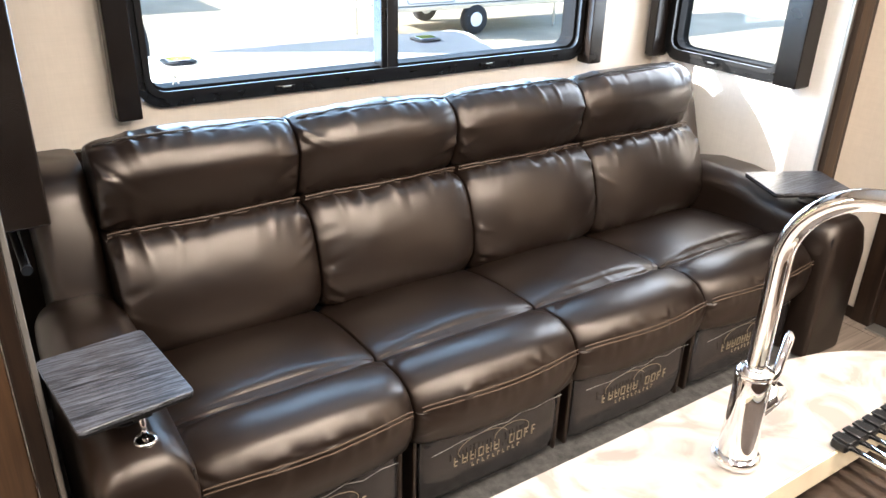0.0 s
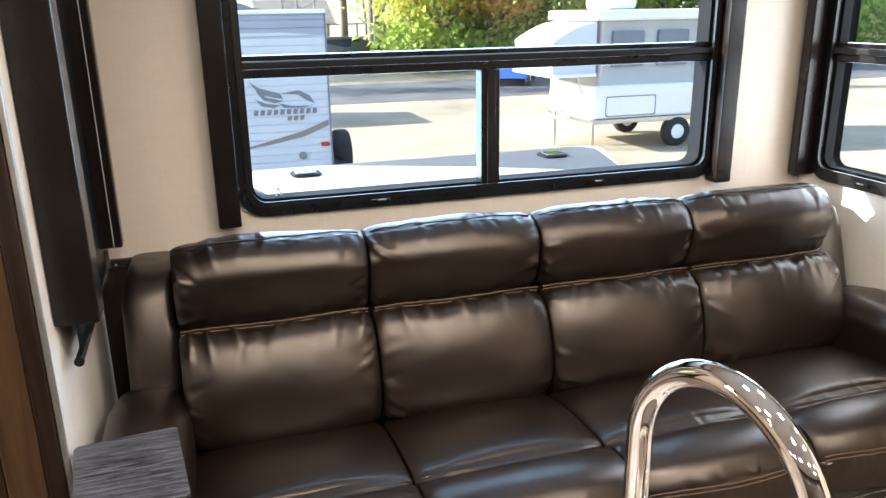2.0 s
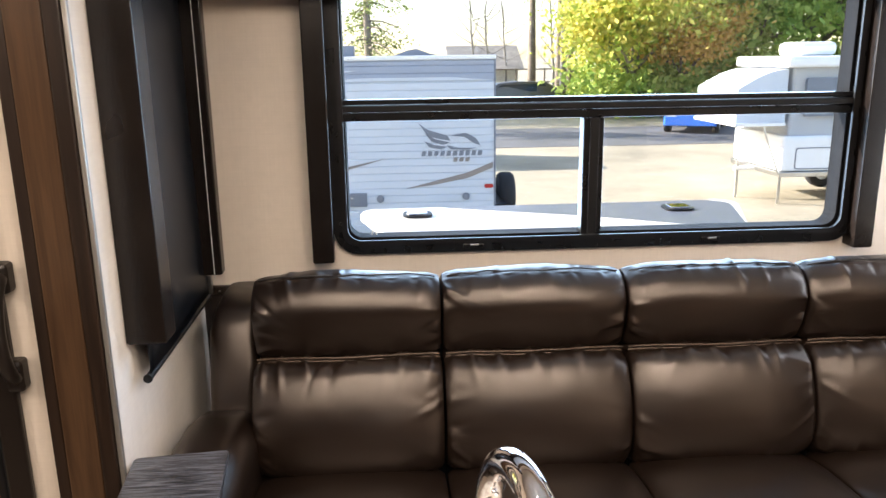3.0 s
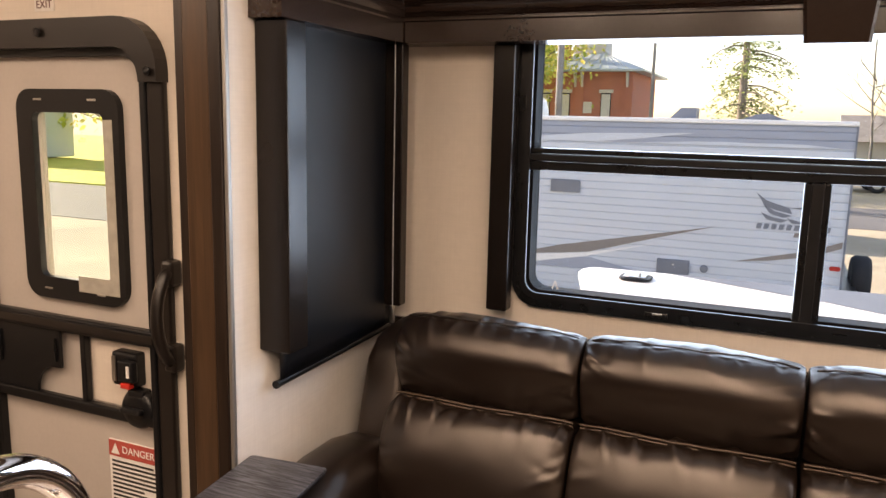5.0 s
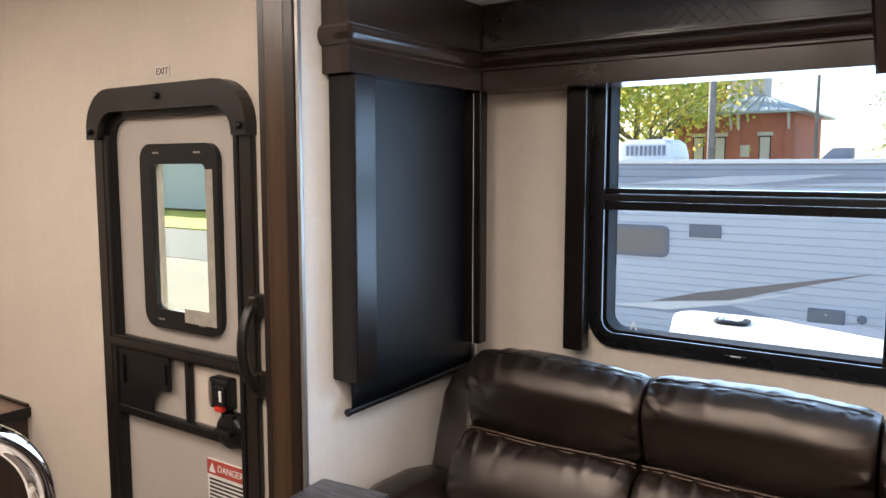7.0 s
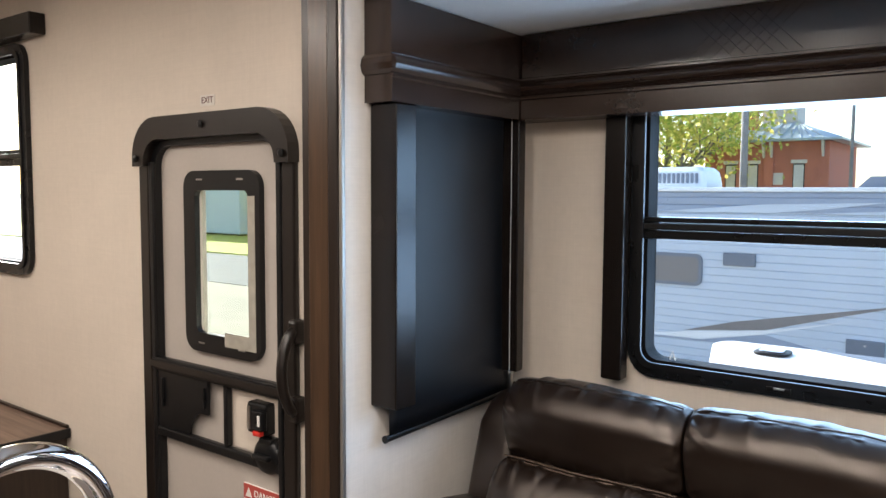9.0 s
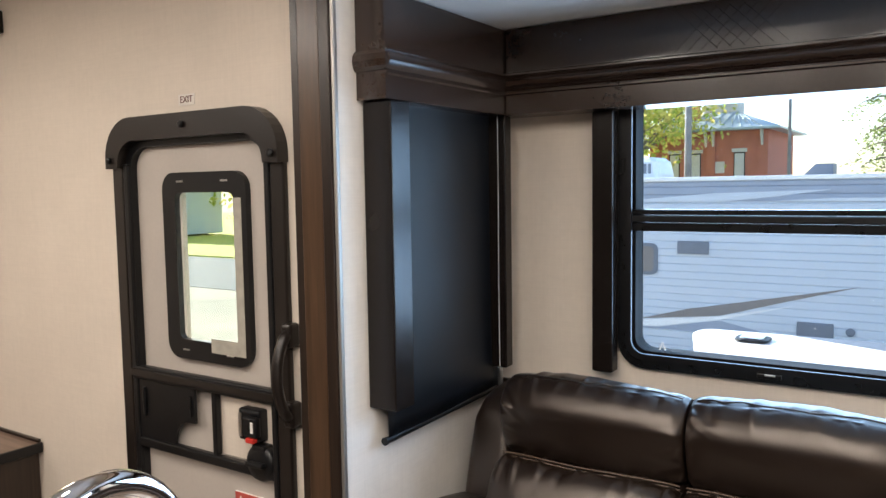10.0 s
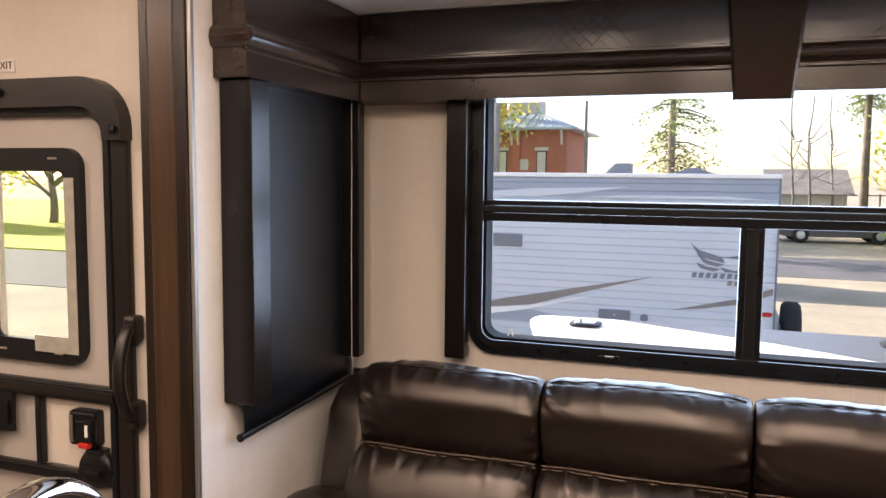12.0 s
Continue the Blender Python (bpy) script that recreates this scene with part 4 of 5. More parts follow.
top = thing("worktop", "cream marbled laminate worktop with rounded end", "worktop", at=(0.2, 0.32, 0.87))
outer = rounded(-0.9, 1.43, 0.07, 0.575, [0.05, 0.15, 0.35, 0.05], 10)
inner = rounded(0.58, 1.14, 0.125, 0.400, 0.02, 10)
bmt = ring_frame(outer, inner, 0.880, 0.920, "xy")
part("slab", bmt, MARBLE, top)
part("edge_band", ring_frame([(a, b) for a, b in rounded(-0.902, 1.432, 0.068, 0.577, [0.05, 0.15, 0.35, 0.05], 10)], [(a, b) for a, b in rounded(-0.899, 1.429, 0.071, 0.574, [0.05, 0.15, 0.35, 0.05], 10)], 0.869, 0.917, "xy"), MARBLE, top)
part("sink_edge", ring_frame(rounded(0.578, 1.142, 0.123, 0.402, 0.02, 10), rounded(0.584, 1.136, 0.129, 0.396, 0.02, 10), 0.8795, 0.9185, "xy"), COUNTER_EDGE, top, "yellowish cut edge round the sink")

sink = thing("sink", "brushed steel undermount kitchen sink", "sink", at=(0.86, 0.26, 0.70))
bs = bmesh.new()
rings = []
for ins, z in ((0.0, 0.878), (0.004, 0.76), (0.03, 0.715), (0.10, 0.708)):
    rings.append([(a, b, z) for a, b in rounded(0.575 + ins, 1.145 - ins, 0.12 + ins, 0.405 - ins, 0.03, 6)])
sk = loft(rings, caps=False)
sk.faces.new([v for v in sk.verts][-len(rings[0]):])
part("basin", sk, STEEL, sink)
part("drain", lathe([(0.045, 0.0), (0.043, 0.004), (0.03, 0.002)], (0.86, 0.26, 0.7085), 24), CHROME, sink)

rack = thing("drying_rack", "roll-up steel drying rack with black rubber ends over the sink", "drying rack", at=(1.1, 0.25, 0.921))
for yy in (0.398, 0.118):
    part("rubber_strip", box(0.985, 1.20, yy - 0.012, yy + 0.012, 0.921, 0.935, 0.004), BLACK_PLASTIC, rack, "ribbed black rubber strip")
    for k in range(9):
        part("rubber_rib", box(0.988 + 0.024 * k, 1.004 + 0.024 * k, yy - 0.013, yy + 0.013, 0.9352, 0.939, 0.0015), BLACK_PLASTIC, rack)
for k in range(9):
    part("rod", tube([(0.996 + 0.024 * k, 0.128, 0.929), (0.996 + 0.024 * k, 0.388, 0.929)], 0.0045, 10), CHROME, rack, smooth=True)


def faucet():
    x, y, z = 0.852, 0.461, 0.920
    root = thing("faucet", "tall chrome gooseneck kitchen faucet with a side lever", "faucet", at=(x, y, z))
    part("base_ring", lathe([(0.030, 0.0), (0.031, 0.004), (0.031, 0.012), (0.027, 0.016)], (x, y, z), 40), CHROME, root, smooth=True)
    part("body", lathe([(0.0255, 0.014), (0.0255, 0.020), (0.0235, 0.05), (0.0225, 0.10), (0.0225, 0.134), (0.021, 0.137)], (x, y, z), 40), CHROME, root, smooth=True)
    part("collar", lathe([(0.0215, 0.136), (0.0225, 0.138), (0.0225, 0.142), (0.015, 0.146)], (x, y, z), 40), CHROME, root, smooth=True)
    R, zt = 0.101, 1.316
    th = radians(-81)
    path = [(x, y, z + 0.14 + (zt - R - z - 0.14) * k / 10) for k in range(10)]
    for k in range(33):
        a = math.pi * (1 - k / 32)
        h = R + R * math.cos(a)
        path.append((x + h * math.cos(th), y + h * math.sin(th), zt - R + R * math.sin(a)))
    ex, ey = x + 2 * R * math.cos(th), y + 2 * R * math.sin(th)
    path += [(ex, ey, zt - R - 0.02), (ex, ey, zt - R - 0.05)]
    part("spout", tube(path, 0.0125, 24), CHROME, root, smooth=True)
    part("spray_head", lathe([(0.0125, -0.05), (0.0155, -0.055), (0.0165, -0.10), (0.0150, -0.128), (0.012, -0.13)], (ex, ey, zt - R), 32), CHROME, root, smooth=True)
    hub = part("lever_hub", tube([(x + 0.014, y, z + 0.078), (x + 0.066, y + 0.004, z + 0.082), (x + 0.070, y + 0.004, z + 0.082)], [0.0175, 0.0175, 0.014], 28), CHROME, root, smooth=True)
    part("lever", tube([(x + 0.052, y + 0.004, z + 0.094), (x + 0.066, y + 0.008, z + 0.112), (x + 0.094, y + 0.018, z + 0.150), (x + 0.098, y + 0.020, z + 0.156)], [0.005, 0.0062, 0.0068, 0.004], 16), CHROME, hub, smooth=True)


faucet()

cab = thing("low_cabinet", "low dark cabinet with a brown plank-grain top beside the wall", "cabinet", at=(-2.1, 1.3, 0))
part("body", box(-2.7, -1.545, 0.92, YM - 0.002, 0.0, 0.545, 0.004), CABINET, cab)
part("cabinet_top", box(-2.72, -1.525, 0.90, YM - 0.002, 0.546, 0.578, 0.004), TABLE_WOOD, cab, "brown plank-grain top")
part("edge_strip", box(-1.5245, -1.512, 0.89, YM - 0.002, 0.540, 0.580, 0.004), BLACK_PLASTIC, cab)
part("back_lip", box(-2.72, -1.525, YM - 0.016, YM - 0.002, 0.5785, 0.592, 0.003), DARK_WOOD, cab)


# ---- outside ----
GZ = -1.0
GRAVEL = mat("tan_gravel", (0.33, 0.285, 0.205), 0.9, vary=0.35, scale=0.5, bump=0.8, bump_scale=18)
ASPHALT_AND_SHADE = mat("grey_asphalt_and_shade", (0.11, 0.11, 0.115), 0.85, vary=0.25, scale=0.8, bump=0.4, bump_scale=60)
GRASS = mat("lawn", (0.46, 0.46, 0.06), 0.9, vary=0.4, scale=1.5, bump=0.8, bump_scale=40)
# white siding, with the blue-grey of its shaded side put into the colour
SIDING = mat("shaded_white_siding", (0.53, 0.58, 0.65), 0.42, vary=0.04, scale=2)
SIDING_BLUE = mat("blue_grey_siding", (0.30, 0.34, 0.42), 0.42, vary=0.06, scale=2)
GRAPHIC = mat("taupe_graphic", (0.21, 0.19, 0.18), 0.45, vary=0.08)
GRAPHIC_DARK = mat("slate_graphic", (0.16, 0.18, 0.22), 0.45, vary=0.08)
SLATE_GREY = mat("slate_grey_gloss", (0.11, 0.12, 0.15), 0.35, vary=0.06)
GELCOAT = mat("white_gelcoat", (0.78, 0.79, 0.80), 0.25, vary=0.03, coat=0.3)
TYRE = mat("tyre_rubber", (0.018, 0.018, 0.020), 0.8, vary=0.2, bump=0.3)
BRICK = mat("red_brick_far", (0.46, 0.165, 0.105), 0.8, vary=0.16, scale=2.0, bump=0.3, bump_scale=30)
METAL_ROOF = mat("pale_metal_roof", (0.40, 0.46, 0.48), 0.4, metal=0.2, vary=0.1, scale=1)
BARK = mat("brown_bark", (0.20, 0.165, 0.13), 0.9, vary=0.4, scale=3, bump=0.8, bump_scale=12)
GREY_BARK = mat("grey_bark", (0.26, 0.24, 0.22), 0.9, vary=0.3, scale=3, bump=0.5, bump_scale=12)
CAR_BLUE = mat("blue_car_paint", (0.025, 0.15, 0.58), 0.25, vary=0.04, coat=0.5)
CAR_DARK = mat("dark_car_paint", (0.07, 0.06, 0.06), 0.3, vary=0.05, coat=0.5)
CAR_GLASS = mat("dark_car_glass", (0.02, 0.025, 0.03), 0.08, vary=0.05)
CANVAS = mat("grey_canvas", (0.42, 0.43, 0.44), 0.85, vary=0.1, scale=3, bump=0.3, bump_scale=20)
RED_LENS = mat("red_lens", (0.45, 0.02, 0.02), 0.2)
STONE = mat("pale_trim_stone", (0.62, 0.58, 0.52), 0.7, vary=0.1)
TARP = mat("blue_grey_tarp", (0.10, 0.16, 0.26), 0.6, vary=0.15, scale=1.5)


def leaf_mat(name, a, b):
    """Leaves that vary from clump to clump and let light through."""
    m = bpy.data.materials.new(name)
    m.use_nodes = True
    n, l = m.node_tree.nodes, m.node_tree.links
    n.remove(n["Principled BSDF"])
    geo, ra = n.new("ShaderNodeNewGeometry"), n.new("ShaderNodeValToRGB")
    ra.color_ramp.elements[0].color, ra.color_ramp.elements[1].color = (*a, 1), (*b, 1)
    l.new(geo.outputs["Random Per Island"], ra.inputs[0])
    d, t, mx = n.new("ShaderNodeBsdfDiffuse"), n.new("ShaderNodeBsdfTranslucent"), n.new("ShaderNodeMixShader")
    l.new(ra.outputs[0], d.inputs[0])
    l.new(ra.outputs[0], t.inputs[0])
    mx.inputs[0].default_value = 0.7
    l.new(d.outputs[0], mx.inputs[1])
    l.new(t.outputs[0], mx.inputs[2])
    l.new(mx.outputs[0], n["Material Output"].inputs[0])
    return m


LEAF_YELLOW = leaf_mat("yellow_green_leaves", (0.34, 0.46, 0.09), (0.84, 0.70, 0.22))
LEAF_GREEN = leaf_mat("green_leaves", (0.22, 0.34, 0.09), (0.60, 0.68, 0.22))
LEAF_ORANGE = leaf_mat("orange_autumn_leaves", (0.46, 0.34, 0.08), (0.86, 0.54, 0.20))
LEAF_FIR = leaf_mat("fir_needles", (0.12, 0.17, 0.07), (0.36, 0.40, 0.16))


def sheet(x0, x1, y0, y1, z, nx=2, ny=2):
    bm = bmesh.new()
    v = [[bm.verts.new((x0 + (x1 - x0) * i / nx, y0 + (y1 - y0) * j / ny, z)) for i in range(nx + 1)] for j in range(ny + 1)]
    for j in range(ny):
        for i in range(nx):
            bm.faces.new((v[j][i], v[j][i + 1], v[j + 1][i + 1], v[j + 1][i]))
    return bm


setting("ground", sheet(-900, 900, -900, 900, GZ, 24, 24), GRAVEL, "pale gravel lot")
setting("road", box(-120, -9.0, 13.4, 19.6, GZ - 0.02, GZ + 0.012), ASPHALT_AND_SHADE, "grey asphalt road")
# tree shade on the gravel, laid as a flat strip in the asphalt grey
setting("shade_band_far", box(-8.5, 90, 22.4, 28.4, GZ - 0.02, GZ + 0.010), ASPHALT_AND_SHADE, "dark strip for tree shade across the gravel lot")
setting("lawn", box(-140, -13.0, 19.8, 60.0, GZ - 0.02, GZ + 0.05), GRASS, "sunlit green lawn")

# outer skin of the vehicle below the floor
setting("skirt", box(-3.6, 3.15, -1.9, 1.66, -0.55, -0.104, 0.02), SIDING, "white lower body of the vehicle")
setting("slide_floor", box(0.06, 2.88, 1.68, YB + 0.09, -0.16, -0.101), BLACK_PLASTIC, "floor of the slide-out from below")


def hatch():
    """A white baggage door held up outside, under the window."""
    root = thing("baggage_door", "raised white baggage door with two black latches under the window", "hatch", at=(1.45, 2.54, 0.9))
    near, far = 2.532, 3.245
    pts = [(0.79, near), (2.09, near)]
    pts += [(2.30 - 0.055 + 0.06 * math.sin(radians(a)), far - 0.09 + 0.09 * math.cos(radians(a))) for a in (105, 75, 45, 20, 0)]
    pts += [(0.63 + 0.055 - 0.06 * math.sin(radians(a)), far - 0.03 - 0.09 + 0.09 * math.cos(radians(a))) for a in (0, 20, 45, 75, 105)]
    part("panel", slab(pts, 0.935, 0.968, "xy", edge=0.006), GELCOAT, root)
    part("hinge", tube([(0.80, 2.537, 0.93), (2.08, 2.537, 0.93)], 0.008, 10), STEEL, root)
    # slate grey field over the far right of the white panel
    part("slate_field", slab([(0.98, 3.214), (2.19, 3.234), (2.245, 3.19), (2.262, 3.14), (2.12, 2.62), (1.56, 2.955)], 0.9684, 0.9694, "xy"), SLATE_GREY, root, "slate grey field over the far right")
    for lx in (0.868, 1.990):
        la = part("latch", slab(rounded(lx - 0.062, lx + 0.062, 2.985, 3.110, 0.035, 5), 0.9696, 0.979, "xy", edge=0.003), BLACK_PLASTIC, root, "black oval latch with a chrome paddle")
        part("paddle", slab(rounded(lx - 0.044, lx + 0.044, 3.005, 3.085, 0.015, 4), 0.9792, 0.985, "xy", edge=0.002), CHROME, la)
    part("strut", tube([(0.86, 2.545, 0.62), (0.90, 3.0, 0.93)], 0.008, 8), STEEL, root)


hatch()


def travel_trailer():
    root = thing("travel_trailer", "white travel trailer with ribbed siding and grey graphics, parked alongside", "trailer", at=(-1.7, 11.2, GZ))
    x0, x1, y0, y1, zt = -5.4, 2.10, 10.0, 12.4, 1.60
    zb, zm = -0.74, 1.335

    def ribbed(za, zc, step=0.098):
        pts, z = [], za
        while z < zc - 0.01:
            e = min(z + step, zc)
            pts += [(y0 - 0.012, z), (y0 - 0.012, e - 0.020), (y0, e - 0.008), (y0, e)]
            z = e
        return pts
    side = ribbed(zb, zm)
    body = loft([[(x, y, z) for y, z in side + [(y1, zm), (y1, zb)]] for x in (x0, x1)])
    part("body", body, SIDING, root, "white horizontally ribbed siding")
    side = ribbed(zm, zt - 0.01)
    part("upper_band", loft([[(x, y, z) for y, z in side + [(y1, zt - 0.01), (y1, zm)]] for x in (x0, x1)]), SIDING_BLUE, root, "blue-grey upper siding")
    part("roof", box(x0 - 0.02, x1 + 0.02, y0 - 0.03, y1 + 0.03, zt - 0.009, zt + 0.045, 0.012), GELCOAT, root, "white roof edge")
    part("corner_trim", box(x1 - 0.005, x1 + 0.018, y0 - 0.022, y0 + 0.02, zb, zt), GRAPHIC_DARK, root)
    ys = y0 - 0.0165

    def flat(name, pts, material, label="", lift=0.0):
        return part(name, slab(pts, ys + 0.004 - lift, ys - lift), material, root, label)
    flat("graphic", [(-2.3, zm - 0.004), (-1.0, zm + 0.10), (0.35, zm + 0.135), (-0.3, zm + 0.05), (-0.9, zm - 0.004)], SIDING, "white swoosh", 0.001)
    flat("graphic", [(-0.4, zm - 0.003), (0.4, zm + 0.035), (1.55, zm + 0.035), (2.0, zm - 0.003)], SIDING, "", 0.001)
    flat("graphic", [(-1.95, -0.235), (-1.25, -0.045), (-1.18, -0.035), (0.69, 0.342), (-0.1, 0.12), (-0.9, -0.12)], GRAPHIC, "long taupe dart", 0.001)
    flat("graphic", [(-2.5, -0.33), (-1.9, -0.245), (-0.9, -0.125), (0.1, 0.10), (-0.9, -0.17), (-1.7, -0.32)], GELCOAT, "white dart", 0.001)
    flat("graphic", [(-3.6, -0.35), (-2.5, -0.34), (-1.7, -0.33), (-0.9, -0.18), (-0.3, -0.30), (0.2, -0.35)], SIDING_BLUE, "grey field", 0.0)
    flat("graphic", [(0.90, -0.075), (1.75, 0.13), (2.08, 0.262), (2.08, 0.185), (1.75, 0.055), (1.3, -0.03)], GRAPHIC, "taupe dart", 0.001)
    # bird-like emblem and its lettering, as plain shapes
    em = flat("emblem", [(1.10, 0.79), (1.22, 0.70), (1.48, 0.62), (1.52, 0.55), (1.36, 0.58), (1.22, 0.62)], GRAPHIC_DARK, "slate wing emblem", 0.002)
    for pts in ([(1.18, 0.66), (1.32, 0.575), (1.52, 0.53), (1.42, 0.50), (1.27, 0.545)], [(1.17, 0.555), (1.30, 0.50), (1.48, 0.475), (1.40, 0.44), (1.24, 0.47)],
                [(1.50, 0.62), (1.72, 0.655), (1.86, 0.58), (1.92, 0.48), (1.82, 0.52), (1.70, 0.60)], [(1.46, 0.50), (1.62, 0.46), (1.85, 0.455), (1.95, 0.475), (1.75, 0.43), (1.52, 0.44)]):
        part("emblem_stroke", slab(pts, ys + 0.002, ys - 0.002), GRAPHIC_DARK, em)
    random.seed(3)
    for k in range(10):
        xx = 1.13 + 0.083 * k
        part("emblem_letter", slab([(xx, 0.355), (xx + 0.055, 0.355), (xx + 0.068, 0.42), (xx + 0.013, 0.42)], ys + 0.002, ys - 0.002), GRAPHIC_DARK, em)
    for k in range(3):
        xx = 1.55 + 0.08 * k
        part("emblem_letter", slab([(xx, 0.275), (xx + 0.055, 0.275), (xx + 0.066, 0.33), (xx + 0.011, 0.33)], ys + 0.002, ys - 0.002), GRAPHIC, em)
    w = part("window", slab(rounded(-2.47, -1.70, 0.365, 0.785, 0.09), ys - 0.015, ys + 0.005), GRAPHIC_DARK, root, "small window with round corners")
    part("pane", slab(rounded(-2.42, -1.75, 0.41, 0.74, 0.06), ys - 0.018, ys - 0.0152), GRAPHIC, w)
    part("vent", box(-1.44, -1.04, ys - 0.02, ys + 0.004, 0.655, 0.82, 0.01), GRAPHIC_DARK, root, "dark vent cover")
    hb = part("power_box", box(0.0, 0.40, ys - 0.03, ys + 0.004, -0.30, -0.115, 0.01), GRAPHIC_DARK, root, "dark service hatch")
    part("lock", box(0.19, 0.215, ys - 0.034, ys - 0.0305, -0.19, -0.17), STEEL, hb)
    part("port", lathe([(0.05, 0.004), (0.05, -0.02), (0.03, -0.026)], (0.575, ys, -0.20), 18, "y"), GRAPHIC_DARK, root)
    part("port", lathe([(0.05, 0.004), (0.05, -0.02), (0.03, -0.026)], (1.72, ys, -0.19), 18, "y"), GRAPHIC_DARK, root)
    part("marker_lamp", slab(rounded(1.965, 2.085, -0.085, -0.03, 0.026), ys - 0.014, ys + 0.004), RED_LENS, root, "red side marker lamp")
    ac = part("air_conditioner", loft([[(x, y, z) for x, y in rounded(-2.75 + e, -1.93 - f, 10.7 + e, 11.5 - e, 0.08)] for z, e, f in ((zt + 0.046, 0.0, 0.0), (zt + 0.10, 0.0, 0.0), (zt + 0.28, 0.02, 0.04), (zt + 0.34, 0.10, 0.10))]), GELCOAT, root, "white roof air conditioner with slats")
    for k in range(9):
        part("slat", box(-2.60 + 0.066 * k, -2.56 + 0.066 * k, 10.692, 10.70, zt + 0.11, zt + 0.25), GRAPHIC_DARK, ac)
    part("roof_vent", slab([(-0.08, zt + 0.046), (0.26, zt + 0.046), (0.26, zt + 0.19), (0.06, zt + 0.19)], 10.8, 11.2), GRAPHIC_DARK, root, "dark roof vent")
    part("roof_vent", slab([(0.80, zt + 0.046), (1.45, zt + 0.046), (1.3, zt + 0.075), (1.13, zt + 0.14), (1.0, zt + 0.12)], 10.9, 11.4), GRAPHIC_DARK, root)
    part("bumper", box(x1 - 0.02, x1 + 0.20, 10.1, 12.3, -0.44, -0.33, 0.01), BLACK_PLASTIC, root)
    sp = part("spare_wheel", lathe([(0.20, -0.10), (0.30, -0.11), (0.335, -0.07), (0.335, 0.07), (0.30, 0.11), (0.20, 0.10)], (2.36, 10.75, -0.325), 36, "x"), TYRE, root, "spare tyre on the rear bumper", smooth=True)
    part("rim", lathe([(0.19, -0.05), (0.15, -0.08), (0.03, -0.08)], (2.36, 10.75, -0.325), 24, "x"), STEEL, sp)
    for wx in (-2.6, -1.7):
        for wy in (10.12, 12.28):
            wh = part("wheel", lathe([(0.20, -0.10), (0.30, -0.11), (0.34, -0.07), (0.34, 0.07), (0.30, 0.11), (0.20, 0.10)], (wx, wy, GZ + 0.34), 32, "y"), TYRE, root, smooth=True)
            part("rim", lathe([(0.20, -0.06), (0.16, -0.09), (0.04, -0.09)], (wx, wy, GZ + 0.34), 20, "y"), STEEL, wh)
    part("chassis", box(x0, x1, 10.5, 11.9, -0.86, zb - 0.001, 0.01), BLACK_PLASTIC, root)
    part("drawbar", tube([(x0, 11.2, -0.5), (x0 - 1.2, 11.2, -0.52)], 0.06, 8), BLACK_PLASTIC, root)
    part("jack", tube([(x0 - 1.0, 11.2, GZ), (x0 - 1.0, 11.2, -0.3)], 0.04, 8), STEEL, root)


travel_trailer()


